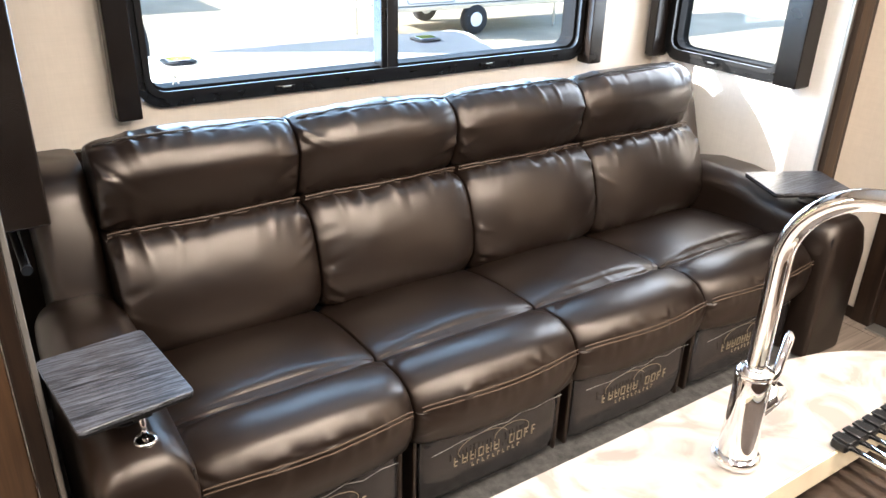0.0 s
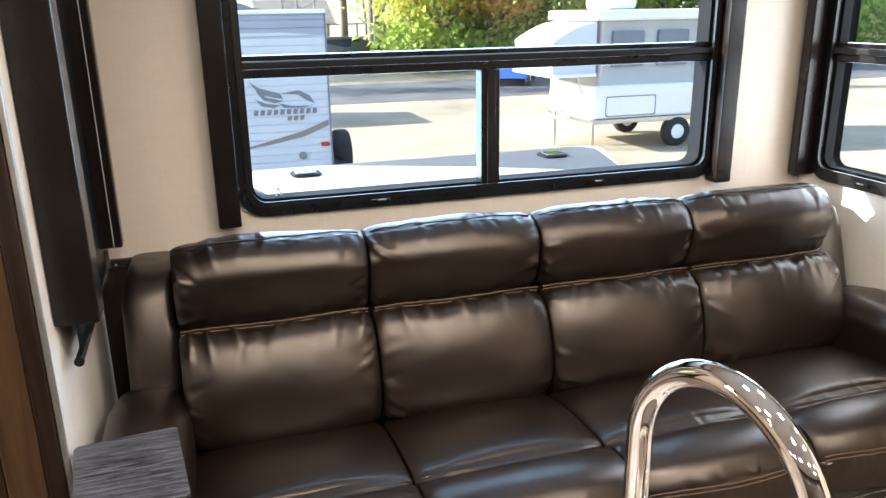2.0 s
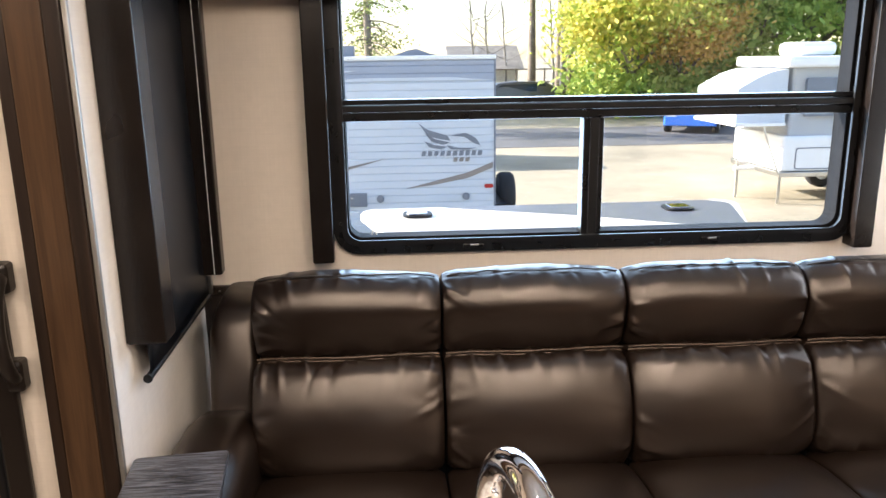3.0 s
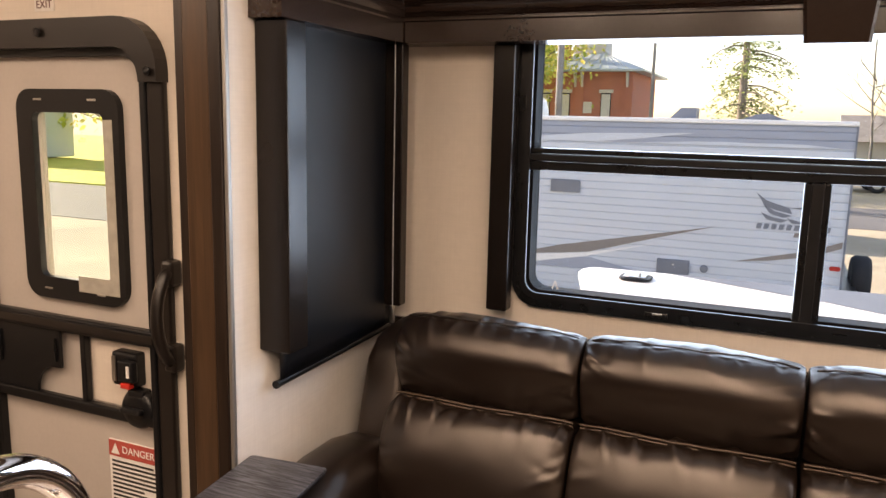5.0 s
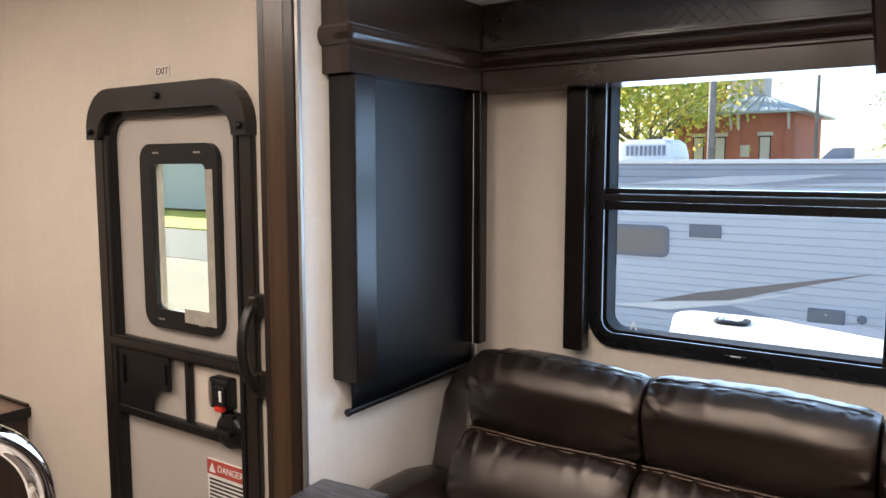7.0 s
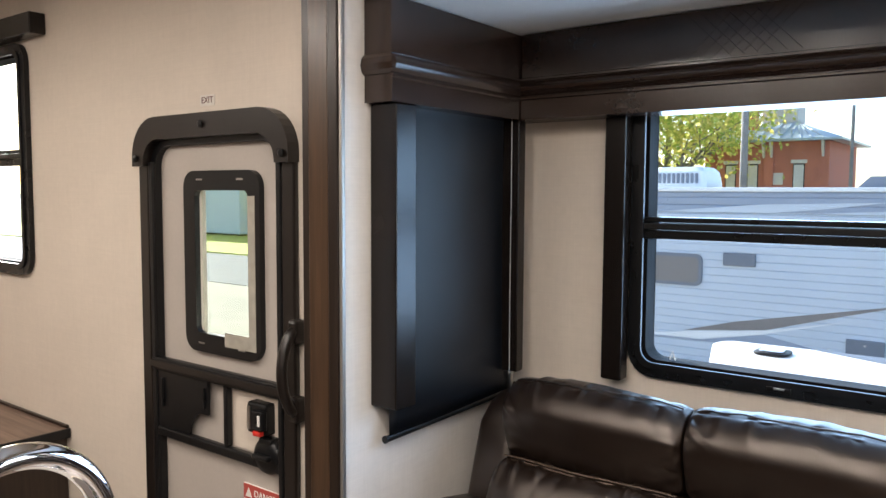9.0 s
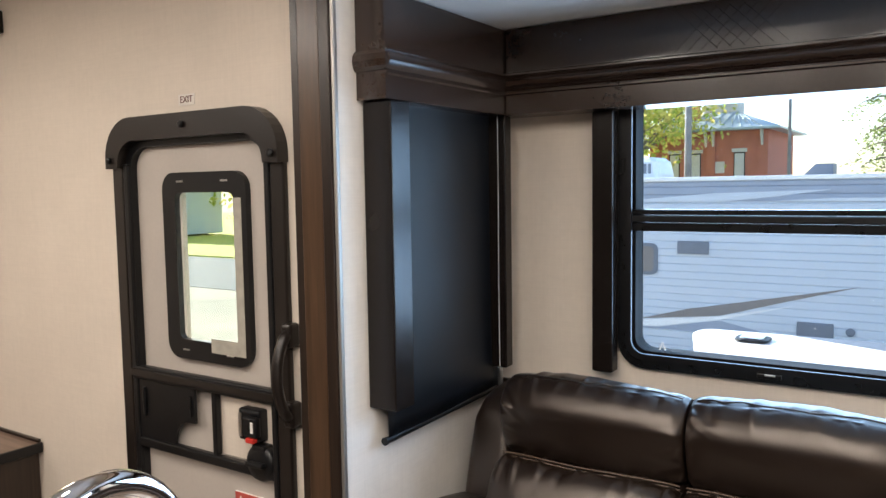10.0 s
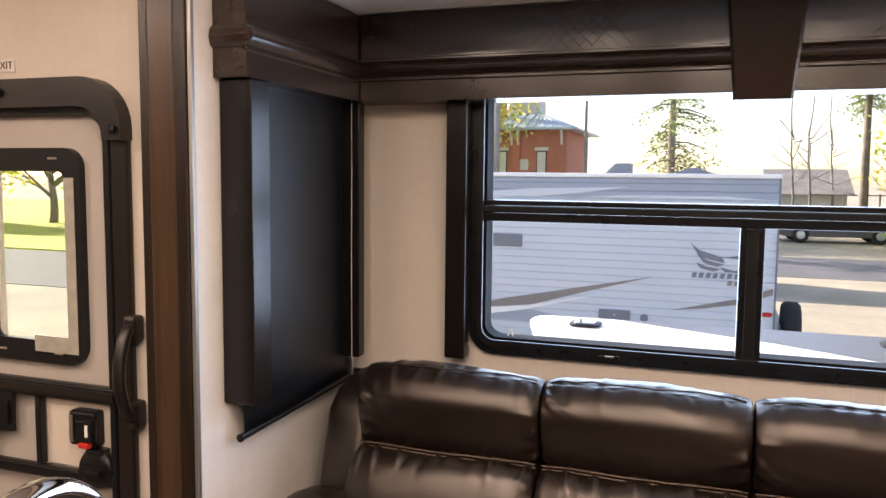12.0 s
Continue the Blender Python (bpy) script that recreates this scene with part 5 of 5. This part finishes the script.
def popup_camper():
    root = thing("popup_camper", "white folding tent camper with grey canvas, raised, on the gravel", "camper", at=(10.6, 13.4, GZ))
    x0, x1, y0, y1 = 7.47, 11.6, 12.75, 14.7
    part("body", box(x0, x1, y0, y1, -0.40, 0.22, 0.05), GELCOAT, root, "white lower box")
    part("belt", box(x0 - 0.02, x1 + 0.02, y0 - 0.02, y1 + 0.02, -0.49, -0.405, 0.01), STEEL, root)
    part("hatch_line", ring_frame(rounded(7.71, 8.78, -0.36, 0.02, 0.05), rounded(7.73, 8.76, -0.34, 0.0, 0.045), y0 - 0.006, y0 - 0.001), GRAPHIC_DARK, root)
    part("canvas", loft([[(x, y, z) for x, y in rounded(x0 + 0.1 + e, x1 - 0.1 - e, y0 + 0.06 + e, y1 - 0.06 - e, 0.06)] for z, e in ((0.221, 0.0), (0.7, 0.05), (1.37, 0.02))]), CANVAS, root, "grey canvas walls")
    for k in range(4):
        part("canvas_window", slab(rounded(x0 + 0.35 + 0.95 * k, x0 + 1.0 + 0.95 * k, 0.55, 1.20, 0.05), y0 + 0.02, y0 + 0.10), GRAPHIC_DARK, root)
    part("roof", box(x0 - 0.05, x1 + 0.05, y0 - 0.06, y1 + 0.06, 1.371, 1.56, 0.05), GELCOAT, root, "white raised roof")
    part("bunk_end", box(x0 - 0.85, x0 + 0.05, y0 + 0.05, y1 - 0.05, 0.39, 0.45, 0.01), GELCOAT, root)
    part("bunk_tent", loft([[(x0 - 0.82 + 0.87 * k / 6, y, z) for y, z in ((y0 + 0.1, 0.451), (y1 - 0.1, 0.451), (y1 - 0.1, 1.02 + 0.33 * math.sin(math.pi / 2 * k / 6)), (y0 + 0.1, 1.02 + 0.33 * math.sin(math.pi / 2 * k / 6)))] for k in range(7)]), SIDING, root, "pale canvas over the pulled-out bed")
    part("air_conditioner", box(7.9, 8.6, 13.3, 14.1, 1.561, 1.80, 0.08), GELCOAT, root, "white roof air conditioner")
    for wy in (y0 + 0.05, y1 - 0.05):
        wh = part("wheel", lathe([(0.15, -0.09), (0.25, -0.10), (0.29, -0.06), (0.29, 0.06), (0.25, 0.10), (0.15, 0.09)], (9.28, wy, GZ + 0.29), 30, "y"), TYRE, root, smooth=True)
        part("rim", lathe([(0.16, -0.06), (0.13, -0.105), (0.03, -0.108)], (9.28, wy, GZ + 0.29), 20, "y"), GELCOAT, wh)
    part("drawbar", tube([(x0, 13.7, -0.45), (x0 - 0.40, 13.7, -0.45)], 0.045, 8), GELCOAT, root)
    part("jack", tube([(x0 - 0.34, 13.7, GZ), (x0 - 0.34, 13.7, -0.3)], 0.03, 8), STEEL, root)
    part("stay", tube([(x0 - 0.03, y0, -0.44), (x0 - 0.37, y0, 0.38)], 0.015, 6), STEEL, root)
    for lx in (x0 + 0.1, x1 - 0.1):
        part("stabiliser", tube([(lx, y0 + 0.2, GZ), (lx, y0 + 0.2, -0.42)], 0.025, 6), STEEL, root)


popup_camper()


def car(x, y, turn, paint, label, length=4.5, squat=1.0):
    root = thing("car", label, "car", "parked cars")
    s = length / 4.5
    prof = [(-2.25, 0.35), (-2.25, 0.75), (-2.1, 0.92), (-1.3, 1.0), (-0.75, 1.42), (0.2, 1.5), (1.3, 1.46), (1.95, 1.05), (2.22, 0.95), (2.25, 0.4), (1.9, 0.28), (-1.9, 0.28)]
    rows = []
    for yy, e in ((-0.86, 0.05), (-0.80, 0.0), (0.80, 0.0), (0.86, 0.05)):
        rows.append([(a * s * (1 - e), yy * (0.88 if b > 1.05 else 1.0), b - e * 0.3) for a, b in prof])
    part("body", loft(rows), paint, root)
    for sg in (-1, 1):
        part("side_window", slab([(-1.05 * s, 1.04), (1.55 * s, 1.04), (1.15 * s, 1.40), (-0.62 * s, 1.36)], sg * 0.80, sg * 0.775), CAR_GLASS, root)
    part("windscreen", loft([[(-1.27 * s, yy, 1.02), (-0.78 * s, yy, 1.40), (-0.74 * s, yy, 1.38), (-1.22 * s, yy, 1.0)] for yy in (-0.66, 0.66)]), CAR_GLASS, root)
    for wx in (-1.38 * s, 1.38 * s):
        for sg in (-1, 1):
            wh = part("wheel", lathe([(0.2, -0.10), (0.31, -0.11), (0.34, -0.07), (0.34, 0.07), (0.31, 0.11), (0.2, 0.10)], (wx, sg * 0.80, 0.34), 26, "y"), TYRE, root, smooth=True)
            part("rim", lathe([(0.21, sg * 0.06), (0.17, sg * 0.115), (0.03, sg * 0.118)], (wx, sg * 0.80, 0.34), 16, "y"), STEEL, wh)
    for sg in (-0.6, 0.6):
        part("headlight", box(-2.262 * s, -2.18 * s, sg - 0.16, sg + 0.16, 0.70, 0.82, 0.02), GELCOAT, root)
    root.matrix_basis = pose(x, y, GZ, 0, 0, turn) @ Matrix.Diagonal((1, 1, squat, 1))
    return root


car(11.6, 27.0, 62, CAR_BLUE, "bright blue car parked on the gravel", 4.0, 0.82)
car(6.4, 36.5, 5, CAR_DARK, "dark brown pickup-like car parked by the trees", 5.0)
car(1.2, 37.5, 5, CAR_DARK, "dark car parked by the trees")

van = thing("box_trailer", "large pale box trailer parked on the lawn in shade", "trailer", at=(-39.5, 28.8, GZ))
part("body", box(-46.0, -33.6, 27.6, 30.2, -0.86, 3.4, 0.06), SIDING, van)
part("upper_band", box(-45.9, -33.7, 27.57, 27.6, 1.9, 2.6, 0.005), SIDING_BLUE, van)
for wx in (-41.4, -40.4):
    part("wheel", lathe([(0.2, -0.10), (0.31, -0.11), (0.34, -0.07), (0.34, 0.07), (0.31, 0.11), (0.2, 0.10)], (wx, 27.52, GZ + 0.39), 26, "y"), TYRE, van, smooth=True)
part("landing_leg", tube([(-34.2, 28.0, GZ + 0.05), (-34.2, 28.0, -0.86)], 0.05, 8), STEEL, van)


# hidden behind the first trailer; added for the shadow it throws on the gravel
back = thing("box_trailer", "unseen white trailer, added to cast a shadow on the gravel", "trailer", at=(-3.2, 20.9, GZ))
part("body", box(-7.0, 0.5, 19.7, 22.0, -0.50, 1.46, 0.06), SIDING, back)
part("chassis", box(-6.6, 0.3, 20.2, 21.6, -0.75, -0.501, 0.01), BLACK_PLASTIC, back)
for wx in (-4.4, -3.5):
    for wy in (19.8, 21.9):
        part("wheel", lathe([(0.2, -0.10), (0.31, -0.11), (0.34, -0.07), (0.34, 0.07), (0.31, 0.11), (0.2, 0.10)], (wx, wy, GZ + 0.34), 26, "y"), TYRE, back, smooth=True)


def brick_building():
    root = thing("brick_building", "two-storey red brick building with a pale metal roof", "building", at=(-8.6, 49, GZ))
    x0, x1, y0, y1, ze = -12.0, -5.45, 45.0, 53.0, 4.45
    part("wall", box(x0, x1, y0, y1, GZ, ze), BRICK, root, "red brick walls")
    for px in (x0, -8.75, x1 - 0.5):
        part("pilaster", box(px, px + 0.5, y0 - 0.12, y0 + 0.02, GZ, ze), BRICK, root)
    part("roof", loft([[(x0 - 0.7, y0 - 0.7, ze), (x1 + 0.7, y0 - 0.7, ze), (x1 + 0.7, y1 + 0.7, ze), (x0 - 0.7, y1 + 0.7, ze)],
                       [(x0 - 0.7, y0 - 0.7, ze + 0.12), (x1 + 0.7, y0 - 0.7, ze + 0.12), (x1 + 0.7, y1 + 0.7, ze + 0.12), (x0 - 0.7, y1 + 0.7, ze + 0.12)],
                       [(x0 + 2.2, y0 + 2.6, ze + 1.25), (x1 - 2.2, y0 + 2.6, ze + 1.25), (x1 - 2.2, y1 - 2.6, ze + 1.25), (x0 + 2.2, y1 - 2.6, ze + 1.25)]]), METAL_ROOF, root, "pale standing-seam metal roof")
    for k in range(12):
        xx = x0 + 0.3 + 0.55 * k
        part("roof_seam", tube([(xx, y0 - 0.68, ze + 0.14), (min(max(xx, x0 + 2.2), x1 - 2.2), y0 + 2.58, ze + 1.27)], 0.03, 5), METAL_ROOF, root)
    part("cupola", box(-9.7, -7.7, 47.8, 49.6, ze + 1.2, ze + 3.0, 0.05), STONE, root, "pale cupola")
    part("chimney", box(-10.25, -9.6, 46.2, 46.9, ze + 0.4, ze + 2.6), BRICK, root)
    for wx in (-10.55, -9.35, -6.95):
        w = part("window", box(wx - 0.30, wx + 0.30, y0 - 0.05, y0 + 0.05, 1.75, 3.25), CAR_GLASS, root, "tall window with pale blind")
        part("blind", box(wx - 0.25, wx + 0.25, y0 - 0.058, y0 - 0.0505, 1.80, 3.18), STONE, w)
        part("lintel", box(wx - 0.40, wx + 0.40, y0 - 0.10, y0 + 0.02, 3.255, 3.45), STONE, w)
    part("sign_board", box(-8.55, -7.75, y0 - 0.05, y0 - 0.005, 2.1, 2.75), STONE, root)
    for bx in (x0 + 0.25, -8.75, -8.35, x1 - 0.3):
        part("bracket", loft([[(bx - 0.06 + 0.12 * k, y, z) for y, z in ((y0 - 0.001, ze - 0.9), (y0 - 0.15, ze - 0.85), (y0 - 0.55, ze - 0.002), (y0 - 0.001, ze - 0.002))] for k in (0, 1)]), STONE, root)
    return root


brick_building().location.x -= 1.3

house = thing("house", "small olive house with a dark gabled roof among trees", "house", at=(7, 48, GZ))
part("wall", box(4.4, 8.2, 46, 51, GZ, 0.9), STONE, house)
part("roof", loft([[(x, y, z) for y, z in ((45.5, 0.9), (51.5, 0.9), (48.5, 2.3))] for x in (4.1, 8.5)]), GREY_BARK, house)


# ---- trees ----
def leaves(centres, count, spread, size, seed, flat=1.0):
    """Many small leaf blades scattered in clumps."""
    rng = np.random.default_rng(seed)
    c = np.repeat(np.array(centres), count, axis=0)
    p = c + rng.normal(size=c.shape) * np.array(spread)
    n = len(p)
    a = rng.normal(size=(n, 3))
    a[:, 2] *= flat
    a /= np.linalg.norm(a, axis=1)[:, None]
    b = np.cross(a, rng.normal(size=(n, 3)))
    b /= np.linalg.norm(b, axis=1)[:, None]
    s = size * rng.uniform(0.6, 1.4, n)[:, None]
    v = np.stack([p - a * s, p + b * s * 0.55, p + a * s, p - b * s * 0.55], 1).reshape(-1, 3)
    me = bpy.data.meshes.new("crown")
    me.from_pydata(v.tolist(), [], np.arange(4 * n).reshape(-1, 4).tolist())
    return me


def limb(bm, p, d, length, r, depth, rng, tips, bend=0.35):
    """A tapering branch that forks; its tips are noted."""
    pts, q, dd = [Vector(p)], Vector(p), Vector(d).normalized()
    for k in range(4):
        dd = (dd + Vector((rng.uniform(-1, 1), rng.uniform(-1, 1), rng.uniform(-0.3, 0.7))) * bend * 0.4).normalized()
        q = q + dd * length / 4
        pts.append(q.copy())
    tube(pts, [r * (1 - 0.16 * k) for k in range(5)], 6, bm)
    if depth == 0:
        tips.append(tuple(q))
        return
    for k in range(3 if depth > 1 else 2):
        turn = Vector((rng.uniform(-1, 1), rng.uniform(-1, 1), rng.uniform(-0.1, 0.8)))
        limb(bm, pts[2 + k % 3], dd + turn * 0.9, length * rng.uniform(0.55, 0.75), r * 0.42, depth - 1, rng, tips, bend)


def broadleaf(x, y, h, r, leaf, seed, label, count=26, size=0.16, depth=3, bark=None, thick=1.0):
    rng = random.Random(seed)
    root = thing("tree", label, "tree", "trees round the lot", (x, y, GZ))
    bm, tips = bmesh.new(), []
    trunk = [(x + 0.1 * math.sin(k), y, GZ + h * 0.38 * k / 5) for k in range(6)]
    tube(trunk, [0.030 * h * thick * (1 - 0.09 * k) for k in range(6)], 10, bm)
    for k in range(8):
        a = 2 * math.pi * k / 8 + rng.uniform(-0.3, 0.3)
        zz = rng.uniform(0.16, 0.38) * h
        limb(bm, (x, y, GZ + zz), (math.cos(a), math.sin(a), rng.uniform(0.3, 1.1)), r * rng.uniform(0.7, 1.0), 0.013 * h * thick, depth - 1, rng, tips)
    limb(bm, trunk[-1], (0, 0, 1), h * 0.36, 0.018 * h * thick, depth, rng, tips)
    part("trunk", bm, bark or BARK, root, "trunk and limbs", smooth=True)
    if count:
        me = leaves(tips, count, (r * 0.25, r * 0.25, r * 0.22), size, seed)
        me.materials.append(leaf)
        me.transform(Matrix.Translation(-Vector(root.location)))
        cr = new("crown", me)
        cr.parent = root
        tagged(cr, kind="stuff")
    return root


def conifer(x, y, h, r, seed, label, start=0.2, leaf=None):
    """A spruce: one tapered trunk, whorls of drooping boughs with needles, gaps between."""
    rng = random.Random(seed)
    root = thing("conifer", label, "tree", "trees round the lot", (x, y, GZ))
    bm = bmesh.new()
    tube([(x, y, GZ + h * k / 8) for k in range(9)], [0.016 * h * (1.05 - k / 8.2) for k in range(9)], 8, bm)
    cs = []
    n = int(h * 8)
    for k in range(n):
        t = start + (1 - start) * (k + rng.random()) / n
        reach = r * (1 - t) ** 0.75 * rng.uniform(0.55, 1.1)
        a = rng.uniform(0, 2 * math.pi)
        z = GZ + h * t
        pts = [(x + math.cos(a) * reach * s, y + math.sin(a) * reach * s, z + reach * (0.10 * s - 0.42 * s * s)) for s in (0, 0.35, 0.7, 1.0)]
        tube(pts, [0.035, 0.028, 0.018, 0.006], 5, bm)
        for s in (0.3, 0.45, 0.6, 0.75, 0.9, 1.0):
            cs.append((x + math.cos(a) * reach * s, y + math.sin(a) * reach * s, z + reach * (0.10 * s - 0.55 * s * s) - 0.05))
    part("trunk", bm, BARK, root, "trunk and boughs", smooth=True)
    me = leaves(cs, 20, (0.15, 0.15, 0.05), 0.050, seed, 0.4)
    me.materials.append(leaf or LEAF_FIR)
    me.transform(Matrix.Translation(-Vector(root.location)))
    cr = new("crown", me)
    cr.parent = root
    tagged(cr, kind="stuff")
    return root


conifer(-0.05, 28, 11.0, 2.2, 4, "dark green spruce with drooping boughs", 0.22)
conifer(12.6, 44, 15.0, 3.0, 5, "tall thin dark green pine", 0.42)
for k, (tx, ty, th) in enumerate(((8.3, 42, 15.0), (9.5, 40.5, 16.0), (10.6, 43, 15.5))):
    conifer(tx, ty, th, 1.9, 60 + k, "tall pine with a bare lower trunk", 0.40)
conifer(-21.0, 62, 15.0, 3.2, 6, "tall dark spruce behind the road")
broadleaf(-13.6, 40, 10.0, 4.0, LEAF_YELLOW, 11, "yellow-green autumn tree beside the brick building", 170, 0.15)
broadleaf(-21.5, 44, 10.0, 4.2, LEAF_YELLOW, 12, "yellow-green autumn tree on the lawn", 40, 0.2)
broadleaf(-31, 31, 7.5, 3.4, LEAF_YELLOW, 16, "yellow-green autumn tree on the lawn", 60, 0.18)
broadleaf(-40, 45, 9.5, 4.4, LEAF_YELLOW, 17, "yellow-green autumn tree on the lawn", 60, 0.2)
broadleaf(-27.5, 41, 9.0, 4.0, LEAF_GREEN, 13, "green tree standing on the lawn", 40, 0.2)
broadleaf(11.2, 33.0, 8.5, 2.9, LEAF_YELLOW, 14, "bright yellow-green young tree at the wood's edge", 280, 0.13)
broadleaf(14.6, 35.5, 9.0, 3.6, LEAF_GREEN, 15, "green leafy tree at the wood's edge", 180, 0.15)
broadleaf(13.3, 33.2, 6.6, 1.7, LEAF_ORANGE, 18, "young tree turning orange at the wood's edge", 120, 0.13)
for k, (tx, ty, th) in enumerate(((17.0, 36.5, 11), (21.0, 37, 12), (25.5, 36, 11), (30.5, 38, 12), (36, 40, 12), (19, 42, 14), (27, 44, 14), (34, 46, 13), (43, 42, 12))):
    broadleaf(tx, ty, th, 4.4, LEAF_GREEN, 20 + k, "dense green tree at the wood's edge", 130, 0.20)
for k, (tx, ty) in enumerate(((4.9, 40), (5.7, 40.6), (9.4, 42), (7.4, 46))):
    broadleaf(tx, ty, 12.5, 1.5, LEAF_GREEN, 40 + k, "bare slender grey-barked tree", 0, 0.1, 3, GREY_BARK, 0.20)

for x, y, h, r in ((-6.9, 30.0, 9.0, 0.15), (-4.9, 40.0, 10.0, 0.09), (8.7, 36, 9.0, 0.16)):
    pole = thing("utility_pole", "weathered grey wooden utility pole", "pole", "utility poles", (x, y, GZ))
    part("shaft", tube([(x, y, GZ), (x, y, GZ + h)], [r, r * 0.8], 12), GREY_BARK, pole, smooth=True)

rng = np.random.default_rng(77)
spots = np.stack([rng.uniform(10, 46, 260), rng.uniform(34, 40, 260), GZ + 0.4 + rng.uniform(0, 2.6, 260)], 1)
low = np.stack([rng.uniform(8.6, 17, 90), rng.uniform(32.2, 34.5, 90), GZ + 0.2 + rng.uniform(0, 1.9, 90)], 1)
spots = np.concatenate([spots, low])
me = leaves(spots.tolist(), 70, (0.55, 0.5, 0.45), 0.17, 78)
me.materials.append(LEAF_GREEN)
tagged(new("undergrowth", me), "dense green undergrowth at the wood's edge", "bushes", kind="stuff")

fence = thing("fence", "low dark wire fence along the lot's edge", "fence", at=(16, 43, GZ))
for k in range(16):
    part("post", tube([(6 + 1.6 * k, 43.0, GZ), (6 + 1.6 * k, 43.0, 1.0)], 0.05, 6), BARK, fence)
for z in (0.2, 0.9):
    part("rail", box(6, 30, 42.97, 43.03, z, z + 0.06), BARK, fence)

shed = thing("cargo_trailer", "white utility trailer with a blue tarp over its front", "trailer", at=(11, 3.2, GZ))
part("body", box(9.2, 13.5, 1.6, 4.4, -0.45, 1.25, 0.06), GELCOAT, shed)
part("tarp", box(9.0, 9.19, 1.7, 4.3, -0.7, 0.05, 0.04), TARP, shed)
part("tool_box", box(8.6, 8.99, 3.3, 3.7, -0.1, 0.35, 0.03), GRAPHIC_DARK, shed)
part("jack", tube([(8.8, 3.5, GZ), (8.8, 3.5, -0.1)], 0.04, 8), STEEL, shed)
for wy in (1.7, 4.3):
    part("wheel", lathe([(0.15, -0.09), (0.28, -0.10), (0.32, -0.06), (0.32, 0.06), (0.28, 0.10), (0.15, 0.09)], (11.4, wy, GZ + 0.32), 26, "y"), TYRE, shed, smooth=True)

# ---- floor planks, last ----
floor = bpy.data.objects["floor"]
short_me = {}
for row in range(24):
    width = min(0.147, 1.617 + 1.9 - 0.15 * row)
    off = (row * 0.43) % 1.2
    x = -3.598
    ends = [-3.6 + off + 1.2 * k for k in range(7)]
    for e in ends + [3.098]:
        e = min(e, 3.098)
        if e - x < 0.02:
            continue
        key = (round(e - x - 0.004, 3), round(width, 3))
        if key not in short_me:
            short_me[key] = bpy.data.meshes.new("plank")
            pb = box(0, key[0], 0, key[1], -0.003, 0.0, 0.0)
            pb.to_mesh(short_me[key])
            pb.free()
            short_me[key].materials.append(PLANK)
        ob = new("plank", short_me[key])
        ob.parent = floor
        ob.location = (x, -1.9 + 0.15 * row, 0.0005)
        x = e
